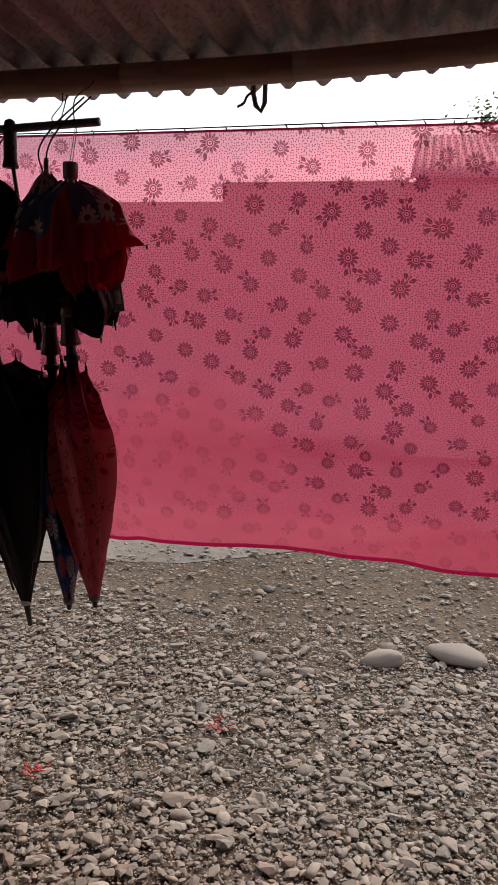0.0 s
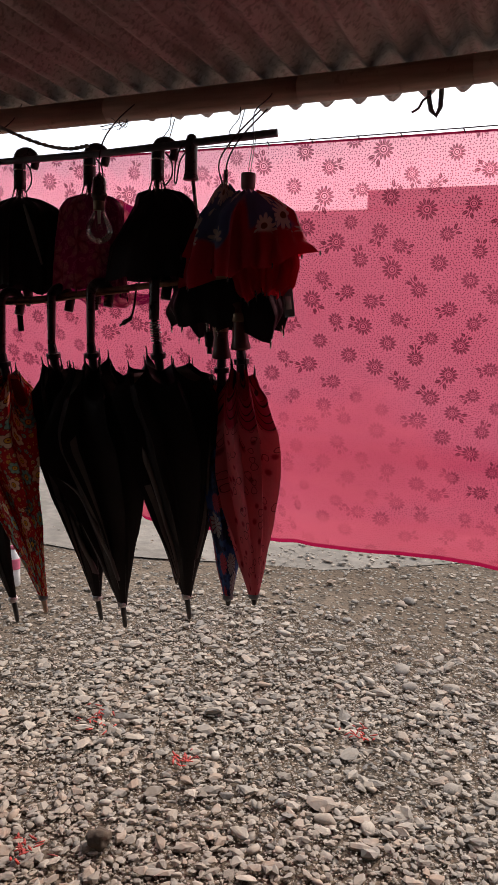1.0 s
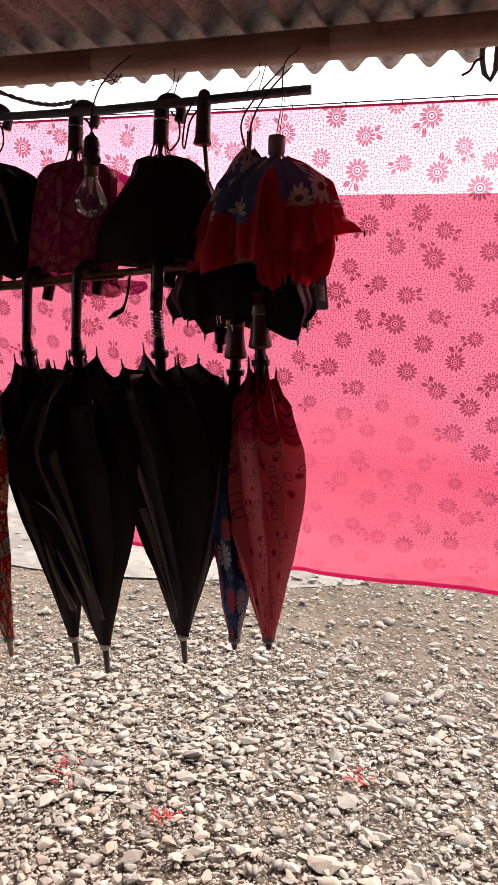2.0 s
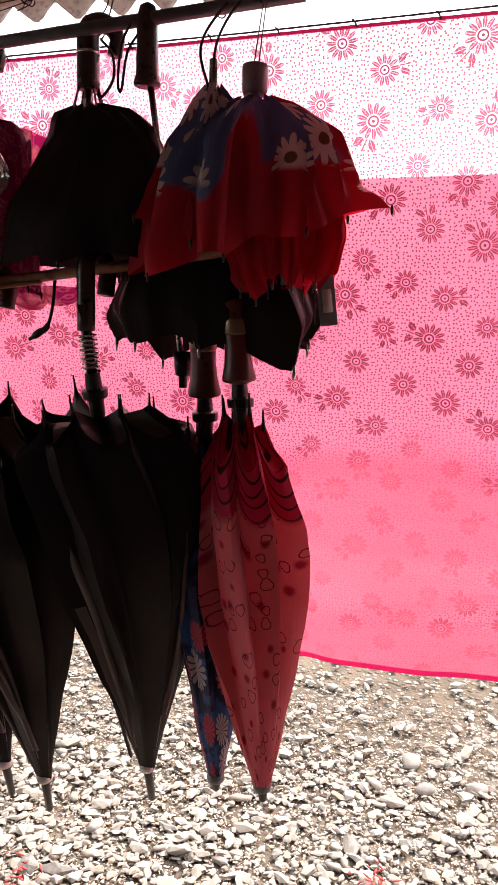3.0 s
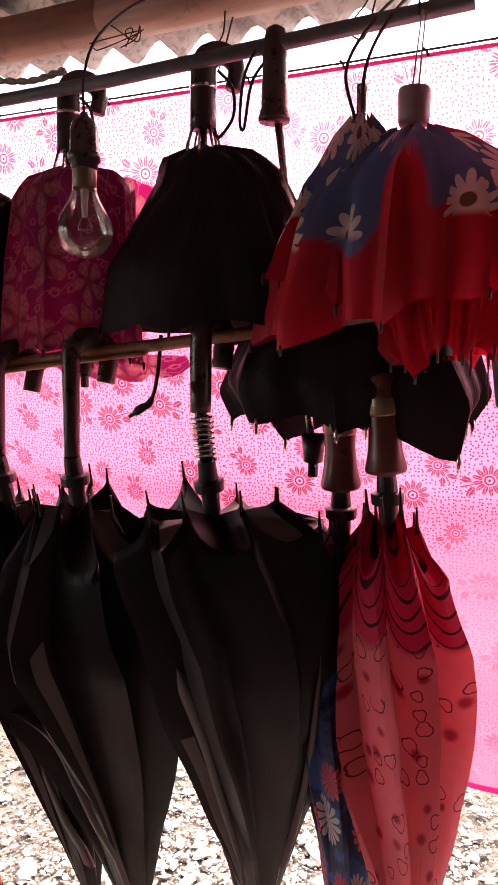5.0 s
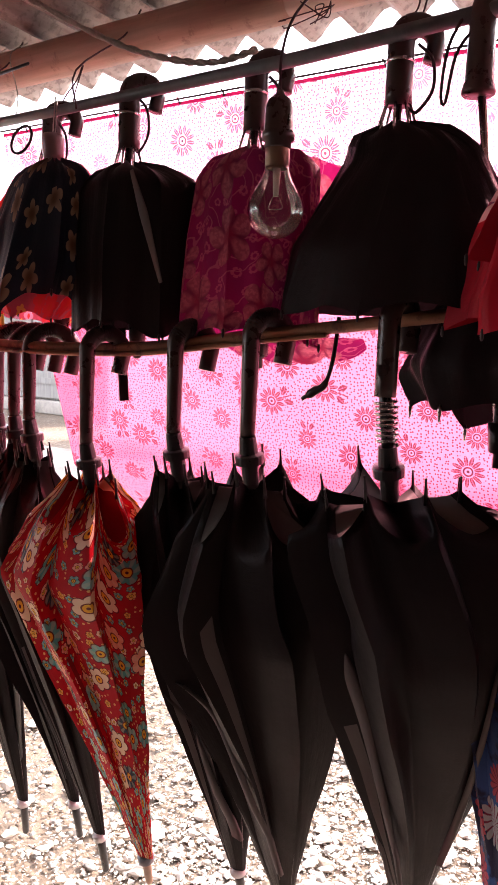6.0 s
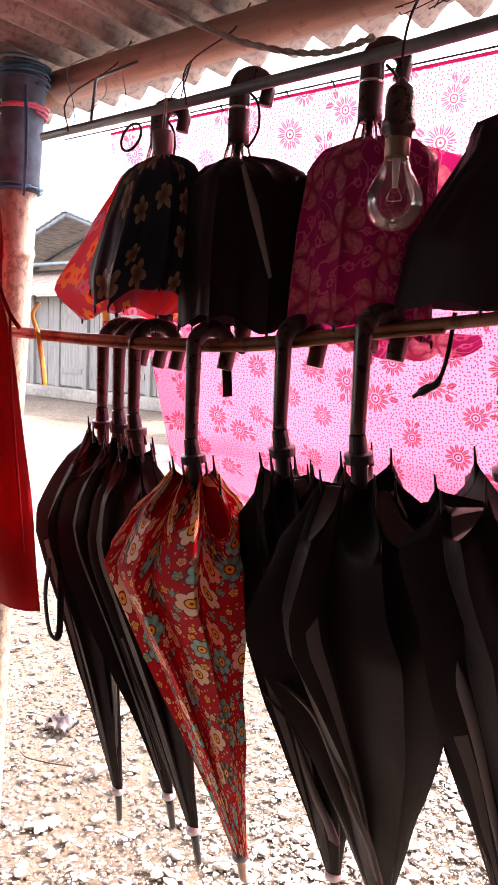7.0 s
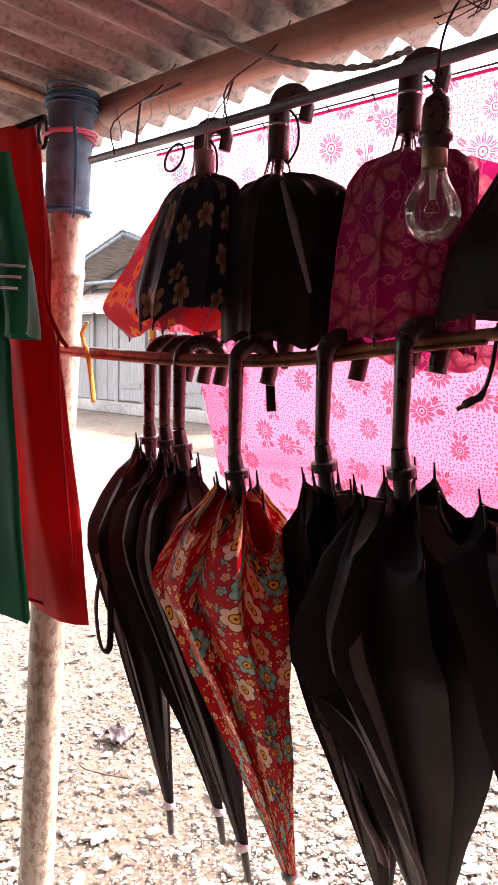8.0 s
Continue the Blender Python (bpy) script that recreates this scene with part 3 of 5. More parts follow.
def closed_canopy(top, tip, prof, seed, ribs=8, pleat=0.4, dip=0.060, squash=0.8, belly=(0.0, 0.0), swirl=0.5, rows=36, per=12, flap=0.35):
    """A furled canopy that hangs tip down: pleats between the ribs, pointed rim round the shaft. prof: (share of the way from tip to rim, radius)."""
    rng = random.Random(seed)
    top, tip = Vector(top), Vector(tip)
    axis = top - tip
    length = axis.length
    q = Vector((0, 0, 1)).rotation_difference(axis.normalized())
    amp = [rng.uniform(0.35, 1.45) for _ in range(ribs)]
    shift = [rng.uniform(-0.25, 0.25) for _ in range(ribs)]
    reach = [rng.uniform(0.7, 1.2) for _ in range(ribs)]
    rise = [rng.uniform(-0.022, 0.016) for _ in range(ribs)]
    corner = [(rng.uniform(0.5, 0.78), flap * rng.choice((0.2, 0.6, 1.0))) for _ in range(ribs)]
    cols = ribs * per
    bm = bmesh.new()
    uvl = bm.loops.layers.uv.new("UVMap")
    rmax = max(r for _, r in prof)
    grid = []
    for j in range(rows + 1):
        v = j / rows
        row = []
        for k in range(cols):
            rib, s = k // per, (k % per) / per
            nxt = (rib + 1) % ribs
            droop = dip * (math.sin(math.pi * s) ** 0.55) * (0.7 + 0.6 * reach[rib])
            high = length + rise[rib] * (1 - s) + rise[nxt] * s
            h = v * (high - droop * v ** 2)
            vv = h / length
            base = lerp_profile(prof, min(1.0, max(0.0, vv)))
            open_ = min(1.0, v * 3.0)
            # a fold leans over its neighbour: slow rise, quick fall
            saw = (s / 0.78) if s < 0.78 else (1 - s) / 0.22
            fold = (saw ** 1.3 - 0.35) * pleat * amp[rib] * open_
            edge = 0.07 * math.sin(9 * v + rib * 1.7 + seed) * open_ * (v < 0.98)
            at, big = corner[rib]
            slack = big * max(0.0, 1 - abs(vv - at) / (0.14 if vv > at else 0.42)) * saw ** 3
            r = base * (1 + fold * (1 + edge) + slack) + 0.0012 * math.sin(23 * v + 5 * s + rib + seed) * open_
            a = 2 * math.pi * (rib + s + shift[rib] * math.sin(math.pi * s) * 0.3) / ribs + swirl * (1 - v) + saw * 0.22 * pleat * open_
            bend = min(vv / 0.76, 1.0) if vv < 0.76 else max(0.0, 1 - vv) / 0.24
            bend = bend * 0.85 + 0.15 * bend * bend * (3 - 2 * bend)
            row.append(bm.verts.new(tip + q @ Vector((r * math.cos(a) + belly[0] * bend, r * math.sin(a) * squash + belly[1] * bend, h))))
        grid.append(row)
    for j in range(rows):
        for k in range(cols):
            k2 = (k + 1) % cols
            f = bm.faces.new((grid[j][k], grid[j][k2], grid[j + 1][k2], grid[j + 1][k]))
            # on black canopies these steep fold sides are coloured pale, as if lit
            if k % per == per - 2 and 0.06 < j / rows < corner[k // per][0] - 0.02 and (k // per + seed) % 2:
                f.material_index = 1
            for loop, (kk, jj) in zip(f.loops, ((k, j), (k + 1, j), (k + 1, j + 1), (k, j + 1))):
                loop[uvl].uv = (kk / cols * 2 * math.pi * rmax * 1.25, jj / rows * length)
    peak = round(0.78 * per)
    for j in range(rows):
        for k in range(cols):
            if k % per in (0, peak):
                e = bm.edges.get((grid[j][k], grid[j + 1][k]))
                if e:
                    e.smooth = False
    tips = [grid[rows][r * per].co.copy() for r in range(ribs)]
    # the tucked-in inner folds, from the rim to the shaft
    hub = bm.verts.new(top - axis.normalized() * 0.025)
    lip = [bm.verts.new(v.co + (top - axis.normalized() * 0.05 - v.co) * 0.14) for v in grid[rows]]
    for k in range(cols):
        k2 = (k + 1) % cols
        g = bm.faces.new((grid[rows][k], grid[rows][k2], lip[k2], lip[k]))
        f = bm.faces.new((lip[k], lip[k2], hub))
        for loop, (kk, up) in list(zip(g.loops, ((k, 0.0), (k + 1, 0.0), (k + 1, 0.03), (k, 0.03)))) + list(zip(f.loops, ((k, 0.03), (k + 1, 0.03), (k + 0.5, 0.07)))):
            loop[uvl].uv = (kk / cols * 2 * math.pi * rmax * 1.25, length + up)
        f.material_index = 1 if (k // per) % 2 else 0
    return bm, tips


def open_canopy(peak, height, prof, seed, ribs=8, pleat=0.12, hem=0.02, squash=0.75, turn=0.0, lean=(0.0, 0.0), tilt=0.0, heading=0.0, ruffle=0.0, push=0.0, crease=0.06, flare=0.0, rows=22, per=12):
    """A half-open canopy that hangs like a bell from its handle. prof: (share of the way down, radius)."""
    rng = random.Random(seed)
    peak = Vector(peak)
    cols = ribs * per
    drop = [rng.uniform(-1, 1) for _ in range(ribs)]
    out = [rng.uniform(0.82, 1.15) for _ in range(ribs)]
    bent = [rng.random() for _ in range(ribs)]
    bm = bmesh.new()
    uvl = bm.loops.layers.uv.new("UVMap")
    rmax = max(r for _, r in prof)
    grid = []
    for j in range(rows + 1):
        v = j / rows
        row = []
        for k in range(cols):
            rib, s = k // per, (k % per) / per
            nxt = (rib + 1) % ribs
            mixed = out[rib] * (1 - s) + out[nxt] * s
            base = lerp_profile(prof, v)
            sag = math.sin(math.pi * s)
            r = base * (1 + (mixed - 1) * v) * (1 - pleat * sag * (0.3 + v) + 0.25 * pleat * math.sin(2 * math.pi * s + rib + seed) * v)
            z = -v * height - (hem * (drop[rib] * (1 - s) + drop[nxt] * s) - hem * 0.7 * sag) * v ** 2 + 0.004 * math.sin(7 * v + 3 * rib + 6 * s)
            a = 2 * math.pi * (rib + s) / ribs + turn
            r *= 1 + ruffle * v * v * math.sin(3 * math.pi * s + rib * 2.1 + seed)
            bend = (s * 2 + bent[rib]) % 1.0
            r *= 1 + crease * (min(1.0, v * 2.2)) * (abs(2 * bend - 1) - 0.5) * mixed + 0.35 * crease * noise.noise(Vector((k * 0.45, v * 3.5, seed)))
            r *= 1 + flare * math.sqrt(max(0.0, math.cos(a - heading))) * max(0.0, v - 0.55) ** 2 * 5
            z += tilt * r * math.cos(a - heading) * v
            row.append(bm.verts.new(peak + Vector((r * math.cos(a) + lean[0] * v + push * min(1.0, v * 6), r * math.sin(a) * squash + lean[1] * v, z))))
        grid.append(row)
    for j in range(rows):
        for k in range(cols):
            k2 = (k + 1) % cols
            f = bm.faces.new((grid[j][k], grid[j + 1][k], grid[j + 1][k2], grid[j][k2]))
            for loop, (kk, jj) in zip(f.loops, ((k, j), (k, j + 1), (k + 1, j + 1), (k + 1, j))):
                loop[uvl].uv = (kk / cols * 2 * math.pi * rmax, (1 - jj / rows) * height * 1.1)
    for j in range(3, rows):
        for k in range(0, cols, per):
            e = bm.edges.get((grid[j][k], grid[j + 1][k]))
            if e:
                e.smooth = False
    tips = [grid[rows][r * per].co.copy() for r in range(ribs)]
    return bm, tips


def crook(foot, rod_y, rod_z, way, radius, straight=0.02):
    """The middle line of a J handle: up from its foot, over the rod, down behind it. way: the crook's heading in plan."""
    foot, w = Vector(foot), Vector((way[0], way[1], 0)).normalized()
    top = rod_z - radius * 0.25
    mid = Vector((foot.x, foot.y, top)) + w * radius
    pts = [foot, Vector((foot.x, foot.y, (foot.z * 0.5 + top * 0.5)))]
    for k in range(0, 11):
        a = math.pi * (1 - k / 10 * 1.12)
        pts.append(mid + w * radius * math.cos(a) + Vector((0, 0, radius * math.sin(a))))
    d = (pts[-1] - pts[-2]).normalized()
    pts.append(pts[-1] + d * straight)
    return pts


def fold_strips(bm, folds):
    """Narrow turned-over folds lying on a canopy's front, coloured pale for the light they catch: (x, z) at start, bend
    and end, and the widths.
    """
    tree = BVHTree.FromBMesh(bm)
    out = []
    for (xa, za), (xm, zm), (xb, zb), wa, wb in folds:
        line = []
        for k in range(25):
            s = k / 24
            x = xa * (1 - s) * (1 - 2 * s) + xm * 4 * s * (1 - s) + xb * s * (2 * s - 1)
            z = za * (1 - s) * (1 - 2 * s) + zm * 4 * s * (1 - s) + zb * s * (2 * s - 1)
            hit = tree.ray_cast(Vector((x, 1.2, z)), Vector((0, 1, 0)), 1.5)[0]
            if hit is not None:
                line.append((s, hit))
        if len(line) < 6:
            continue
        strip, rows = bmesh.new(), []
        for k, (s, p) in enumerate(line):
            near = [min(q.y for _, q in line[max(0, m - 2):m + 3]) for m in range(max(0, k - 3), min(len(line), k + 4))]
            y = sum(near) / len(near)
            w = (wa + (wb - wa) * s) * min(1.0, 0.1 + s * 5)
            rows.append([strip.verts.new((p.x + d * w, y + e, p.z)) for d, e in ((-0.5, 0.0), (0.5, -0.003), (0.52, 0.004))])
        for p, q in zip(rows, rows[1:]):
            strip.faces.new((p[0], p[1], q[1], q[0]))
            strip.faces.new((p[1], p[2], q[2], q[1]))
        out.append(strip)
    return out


def stick_umbrella(label, rim, tip, prof, fabric_mat, seed, rod=(1.74, 1.50), handle="crook", way=(0.4, 0.9), bow=0.026, cap=0.07, cap_mat=None, folds=(), **shape):
    """A long umbrella hung by its handle, tip down."""
    rim, tip = Vector(rim), Vector(tip)
    ob = thing("stick_umbrella", tip, label, "umbrella", "stick umbrellas on the lower rail")
    axis = (rim - tip).normalized()
    end = tip + axis * cap
    bm, tips = closed_canopy(rim, end, prof, seed, **shape)
    strips = fold_strips(bm, folds)
    canopy = part("canopy", bm, fabric_mat, ob, second=LIT_FOLD if fabric_mat in (BLACK, CHARCOAL) else RED_LINING if fabric_mat is FLORAL else fabric_mat)
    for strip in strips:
        part("turned_edge", strip, LIT_FOLD, canopy)
    for p in tips:
        up = (axis * 0.9 + (p - rim) * 0.8).normalized()
        part("rib_tip", tube([p - up * 0.014, p + up * 0.003, p + up * 0.013, p + up * 0.015], [0.0030, 0.0018, 0.0012, 0.0016], 6), BLACK_PLASTIC, canopy)
    part("tip", lathe([(0.004, 0.0), (0.006, 0.004), (0.0075, cap * 0.8), (0.008, cap)], tip, axis), cap_mat or BLACK_PLASTIC, ob)
    part("end_ring", lathe([(0.009, -0.006), (0.013, -0.003), (0.0135, 0.006), (0.011, 0.010)], end, axis), WHITE_PLASTIC if cap_mat is None else GREY_PLASTIC, ob, "pale ring above the tip")
    neck = rim + axis * 0.012
    part("shaft", tube([end + axis * 0.05, neck + axis * 0.02], 0.0055), BLACK_PLASTIC, ob)
    part("runner", lathe([(0.008, -0.035), (0.010, -0.03), (0.0108, -0.005), (0.0172, -0.004), (0.0178, 0.006), (0.0172, 0.0075), (0.0115, 0.009), (0.010, 0.03)], neck, axis, 20), BLACK_PLASTIC, ob, smooth=False)
    if handle == "crook":
        foot = neck + axis * 0.03
        pts = curve_pts([foot] + crook(foot, rod[0], rod[1], way, bow)[1:], 40)
        rad = [0.0092 + 0.0022 * min(1.0, i / 8) for i in range(len(pts))]
        h = part("handle", tube(pts, rad, 10), PLASTIC, ob)
        for i in range(10, 22):
            part("grip_ring", tube([pts[i], pts[i] + (pts[i + 1] - pts[i]) * 0.35], 0.0121, 10), BLACK_PLASTIC, h)
    elif handle == "spring":
        foot = neck + axis * 0.03
        part("shaft_upper", tube([foot - axis * 0.02, foot + axis * 0.09], 0.007), BLACK_PLASTIC, ob)
        coil = [foot + axis * (0.002 + 0.05 * k / 70) + Vector((math.cos(k * 0.75), math.sin(k * 0.75), 0)) * 0.0115 for k in range(71)]
        part("spring", tube(coil, 0.0019, 6), CHROME, ob, "bright coil spring")
        foot2 = foot + axis * 0.055
        pts = curve_pts([foot2] + crook(foot2, rod[0], rod[1], (0.05, 1.0), 0.026)[1:], 40)
        part("handle", tube(pts, 0.0118, 10), PLASTIC, ob)
    else:
        g = neck + axis * 0.03
        part("handle", lathe([(0.010, -0.004), (0.0215, 0.0), (0.0225, 0.004), (0.0185, 0.022), (0.0165, 0.045), (0.018, 0.085), (0.0175, 0.10), (0.012, 0.105)], g, axis, 20), WOODEN, ob, "turned reddish wooden handle")
        part("gilt_band", lathe([(0.0172, 0.060), (0.0182, 0.062), (0.0186, 0.078), (0.0178, 0.080)], g, axis, 20), BRASS, ob, "dull gilt band")
        top = g + axis * 0.105
        part("wrist_cord", tube(curve_pts([top, top + Vector((-0.008, 0.01, 0.03)), Vector((top.x, rod[0] + 0.002, rod[1] + 0.028))], 12), 0.0018, 6), CORD, ob)
    return ob


def folding_umbrella(label, peak, height, prof, fabric_mat, seed, rod=(1.75, 1.838), handle="hook", way=(0.8, 0.6), drop=0.035, **shape):
    """A short umbrella hung by its handle from the upper rail, canopy half open like a bell."""
    peak = Vector(peak)
    ob = thing("folding_umbrella", peak - Vector((0, 0, height)), label, "umbrella", "folding umbrellas on the upper rail")
    bm, tips = open_canopy(peak, height, prof, seed, **shape)
    canopy = part("canopy", bm, fabric_mat, ob)
    for p in tips:
        part("rib_tip", lathe([(0.0012, -0.005), (0.0019, -0.002), (0.0018, 0.003), (0.0008, 0.006)], p, (0, 0, -1), 8), BLACK_PLASTIC, canopy)
    for k in range(8 if handle == "hook" else 0):
        a = 2 * math.pi * k / 8 + 0.2
        foot = peak + Vector((math.cos(a) * 0.012, math.sin(a) * 0.012, 0.028))
        part("rib", tube([foot, peak + Vector((math.cos(a) * 0.021, math.sin(a) * 0.018, 0.0)), peak + Vector((math.cos(a) * 0.04, math.sin(a) * 0.032, -height * 0.45))], 0.0016, 6), CHROME, ob)
    part("shaft", tube([peak + Vector((0, 0, 0.03)), peak - Vector((0, 0, height * 0.88))], 0.005), CHROME, ob)
    if handle == "hook":
        end = peak + Vector((0.012, 0.012, -height - 0.002))
        part("ferrule", lathe([(0.0, 0.0), (0.0055, 0.001), (0.0055, 0.014), (0.011, 0.016), (0.0125, 0.034), (0.0135, 0.05), (0.010, 0.056)], end - Vector((0, 0, drop)), (0, 0, 1), 14), PLASTIC, ob)
        foot = peak + Vector((0, 0, 0.022))
        pts = curve_pts([foot] + crook(foot, rod[0], rod[1], way, 0.019, 0.012)[1:], 40)
        rad = [0.0150 if i < 14 else 0.0140 - 0.004 * min(1, (i - 14) / 20) for i in range(len(pts))]
        h = part("handle", tube(pts, rad, 14), PLASTIC, ob)
        part("band", lathe([(0.0152, -0.002), (0.0158, -0.001), (0.0158, 0.001), (0.0152, 0.002)], foot + Vector((0, 0, 0.045)), (0, 0, 1), 18), CHROME, h)
        a = Vector((foot.x + 0.022, foot.y - 0.005, rod[1] - 0.012))
        part("wrist_cord", tube(curve_pts([a, a + Vector((0.018, -0.004, -0.02)), a + Vector((0.020, -0.004, -0.05)), a + Vector((0.004, -0.003, -0.07)), a + Vector((-0.006, 0, -0.066))], 24), 0.0019, 6), CORD, ob)
    elif handle == "strings":
        for dx in (-0.012, 0.004):
            part("hanging_string", tube(curve_pts([peak + Vector((dx * 0.4, 0, -0.004)), peak + Vector((dx * 1.2, -0.004, 0.045)), Vector((peak.x + dx + 0.012, rod[0] - 0.012, rod[1] + 0.004)), Vector((peak.x + dx + 0.02, 1.86, 1.93))], 18), 0.0018, 6), CORD, ob, "red string")
    else:
        part("handle", lathe([(0.013, 0.0), (0.0148, 0.005), (0.0156, 0.027), (0.0148, 0.033), (0.006, 0.035)], peak + Vector((0, 0, 0.004)), (0, 0, 1), 20), CAP_PLASTIC, ob, "pale plastic handle cap")
        for dx in (-0.003, 0.003):
            part("hanging_string", tube([peak + Vector((dx, 0, 0.03)), Vector((peak.x + dx * 0.6, rod[0] - 0.01, rod[1] + 0.005))], 0.0009, 6), TWINE, ob)
    return ob


# ---- ground ----
def ground_sheet():
    bm = bmesh.new()
    bmesh.ops.create_grid(bm, x_segments=60, y_segments=60, size=4.0, matrix=Matrix.Translation((-1.5, 3.0, 0)))
    for v in bm.verts:
        v.co.z = 0.012 * noise.noise(v.co * 1.3) - 0.006
        if max(abs(v.co.x + 1.5), abs(v.co.y - 3.0)) > 3.9:
            v.co.z = -0.004
    rim = [e for e in bm.edges if e.is_boundary]
    grown = bmesh.ops.extrude_edge_only(bm, edges=rim)["geom"]
    for v in grown:
        if isinstance(v, bmesh.types.BMVert):
            d = Vector((v.co.x + 1.5, v.co.y - 3.0, 0))
            v.co += d * 150
            v.co.z = -0.004
    return single("ground", bm, GROUND, (0, 0, 0), "pale dusty ground with river gravel", "ground", kind="structure")


ground = ground_sheet()


def road_sheet():
    """Pale worn road with an uneven near edge."""
    bm = bmesh.new()
    n, rows = 120, 8
    grid = []
    for i in range(n + 1):
        x = -45 + 90 * (i / n)
        if i:
            x = grid[-1][0].co.x + (0.25 if -8 < grid[-1][0].co.x < 6 else 1.4)
        near = 3.7 + 0.25 * (x + 4) if x < -1 else 4.45 + 0.75 * (x + 1)
        near = max(2.6, min(7.0, near)) + 0.35 * noise.noise(Vector((x * 0.8, 0, 4)))
        grid.append([bm.verts.new((x, near + (8.45 - near) * j / rows, 0.004 + 0.006 * math.sin(math.pi * j / rows) + (0.004 * noise.noise(Vector((x, j, 0))) if 0 < j < rows else -0.006))) for j in range(rows + 1)])
    for a, c in zip(grid, grid[1:]):
        for j in range(rows):
            bm.faces.new((a[j], c[j], c[j + 1], a[j + 1]))
    return single("road", bm, CONCRETE, (0, 6, 0), "pale dusty worn road surface", "road", kind="structure")


road_sheet()


def pebble_shapes(count):
    """A few flattened river stones, as vertex and face arrays."""
    shapes = []
    for i in range(count):
        rng = random.Random(100 + i)
        bm = bmesh.new()
        bmesh.ops.create_icosphere(bm, subdivisions=2 if i < 4 else 1, radius=1.0)
        off = Vector((rng.random() * 9, rng.random() * 9, i * 3.1))
        for v in bm.verts:
            n = noise.noise(v.co * 0.9 + off) * 0.42 + noise.noise(v.co * 2.1 + off) * 0.16
            v.co *= 1 + n
            if i >= 4:
                v.co = Vector([max(-c, min(c, t)) for c, t in zip((0.9, 0.82, 0.6), v.co)])
        bm.verts.index_update()
        shapes.append((np.array([v.co[:] for v in bm.verts]), np.array([[v.index for v in f.verts] for f in bm.faces])))
        bm.free()
    return shapes


SHAPES = pebble_shapes(12)


def density(x, y):
    """Gravel is thick near the stall and thins out towards the road."""
    d = 1.0 if y < 3.05 else max(0.17, 1.0 - (y - 3.05) * 0.95)
    if x < -1.3 and y > 2.0:
        d *= max(0.22, 1.0 + (x + 1.3) * 1.1)
    return d


def chip_shapes(count, points):
    """Angular broken stones: the hull of a few scattered points."""
    out = []
    for i in range(count):
        rng = random.Random(300 + i + points)
        bm = bmesh.new()
        for _ in range(points):
            d = Vector((rng.gauss(0, 1), rng.gauss(0, 1), rng.gauss(0, 1))).normalized()
            bm.verts.new(d * rng.uniform(0.8, 1.1))
        bmesh.ops.convex_hull(bm, input=bm.verts)
        bmesh.ops.delete(bm, geom=[v for v in bm.verts if not v.link_faces], context='VERTS')
        bmesh.ops.triangulate(bm, faces=bm.faces)
        bm.verts.index_update()
        out.append((np.array([v.co[:] for v in bm.verts]), np.array([[v.index for v in f.verts] for f in bm.faces])))
        bm.free()
    return out


CHIPS, BROKEN, GRIT = chip_shapes(10, 9), chip_shapes(12, 18), chip_shapes(8, 7)


def gravel():
    rng = np.random.RandomState(5)
    verts, faces, soft, total = [], [], [], 0
    for i in range(120000):
        x, y = rng.uniform(-4.2, 2.3), 1.0 + 4.9 * rng.uniform() ** 1.35
        patch = 0.8 + 0.7 * noise.noise(Vector((x * 1.3, y * 1.3, 0)))
        edge = min(1.0, (x + 4.2) / 1.2, (2.3 - x) / 0.9, (y - 0.95) / 0.5)
        if rng.uniform() > density(x, y) * patch * edge:
            continue
        big = rng.uniform()
        size = 0.0042 + 0.0082 * rng.uniform() ** 1.4
        if big > 0.88:
            size = 0.0125 + 0.009 * rng.uniform()
        if big > 0.985:
            size = 0.020 + 0.014 * rng.uniform() ** 1.5
        vs, fs = SHAPES[4 + i % 8] if size > 0.012 and i % 9 == 0 else BROKEN[i % 12] if size > 0.009 else CHIPS[i % 10]
        a = rng.uniform(0, 6.28)
        scale = np.array([size * rng.uniform(1.0, 1.7), size * rng.uniform(0.7, 1.05), size * rng.uniform(0.26, 0.50)])
        p = vs * scale
        t = rng.uniform(-0.3, 0.3)
        p = np.stack([p[:, 0], p[:, 1] * math.cos(t) - p[:, 2] * math.sin(t), p[:, 1] * math.sin(t) + p[:, 2] * math.cos(t)], 1)
        q = np.stack([p[:, 0] * math.cos(a) - p[:, 1] * math.sin(a), p[:, 0] * math.sin(a) + p[:, 1] * math.cos(a), p[:, 2]], 1)
        q += (x, y, scale[2] * (0.35 if size < 0.013 else 0.7) + 0.002 + rng.uniform(0, 0.005))
        verts.append(q)
        faces.append(fs + total)
        soft += [size > 0.012 and i % 9 == 0] * len(fs)
        total += len(q)
    for i in range(90000):
        x, y = rng.uniform(-2.9, 1.5), 1.15 + 2.6 * rng.uniform() ** 1.3
        if rng.uniform() > density(x, y) + 0.1:
            continue
        size = rng.uniform(0.0028, 0.0065)
        vs, fs = GRIT[i % 8]
        a = rng.uniform(0, 6.28)
        q = vs * (size * rng.uniform(1.0, 1.6), size, size * rng.uniform(0.4, 0.7))
        q = np.stack([q[:, 0] * math.cos(a) - q[:, 1] * math.sin(a), q[:, 0] * math.sin(a) + q[:, 1] * math.cos(a), q[:, 2]], 1) + (x, y, 0.003)
        verts.append(q)
        faces.append(fs + total)
        soft += [False] * len(fs)
        total += len(q)
    me = bpy.data.meshes.new("gravel")
    me.from_pydata(np.concatenate(verts).tolist(), [], np.concatenate(faces).tolist())
    me.polygons.foreach_set("use_smooth", soft)
    me.materials.append(STONE)
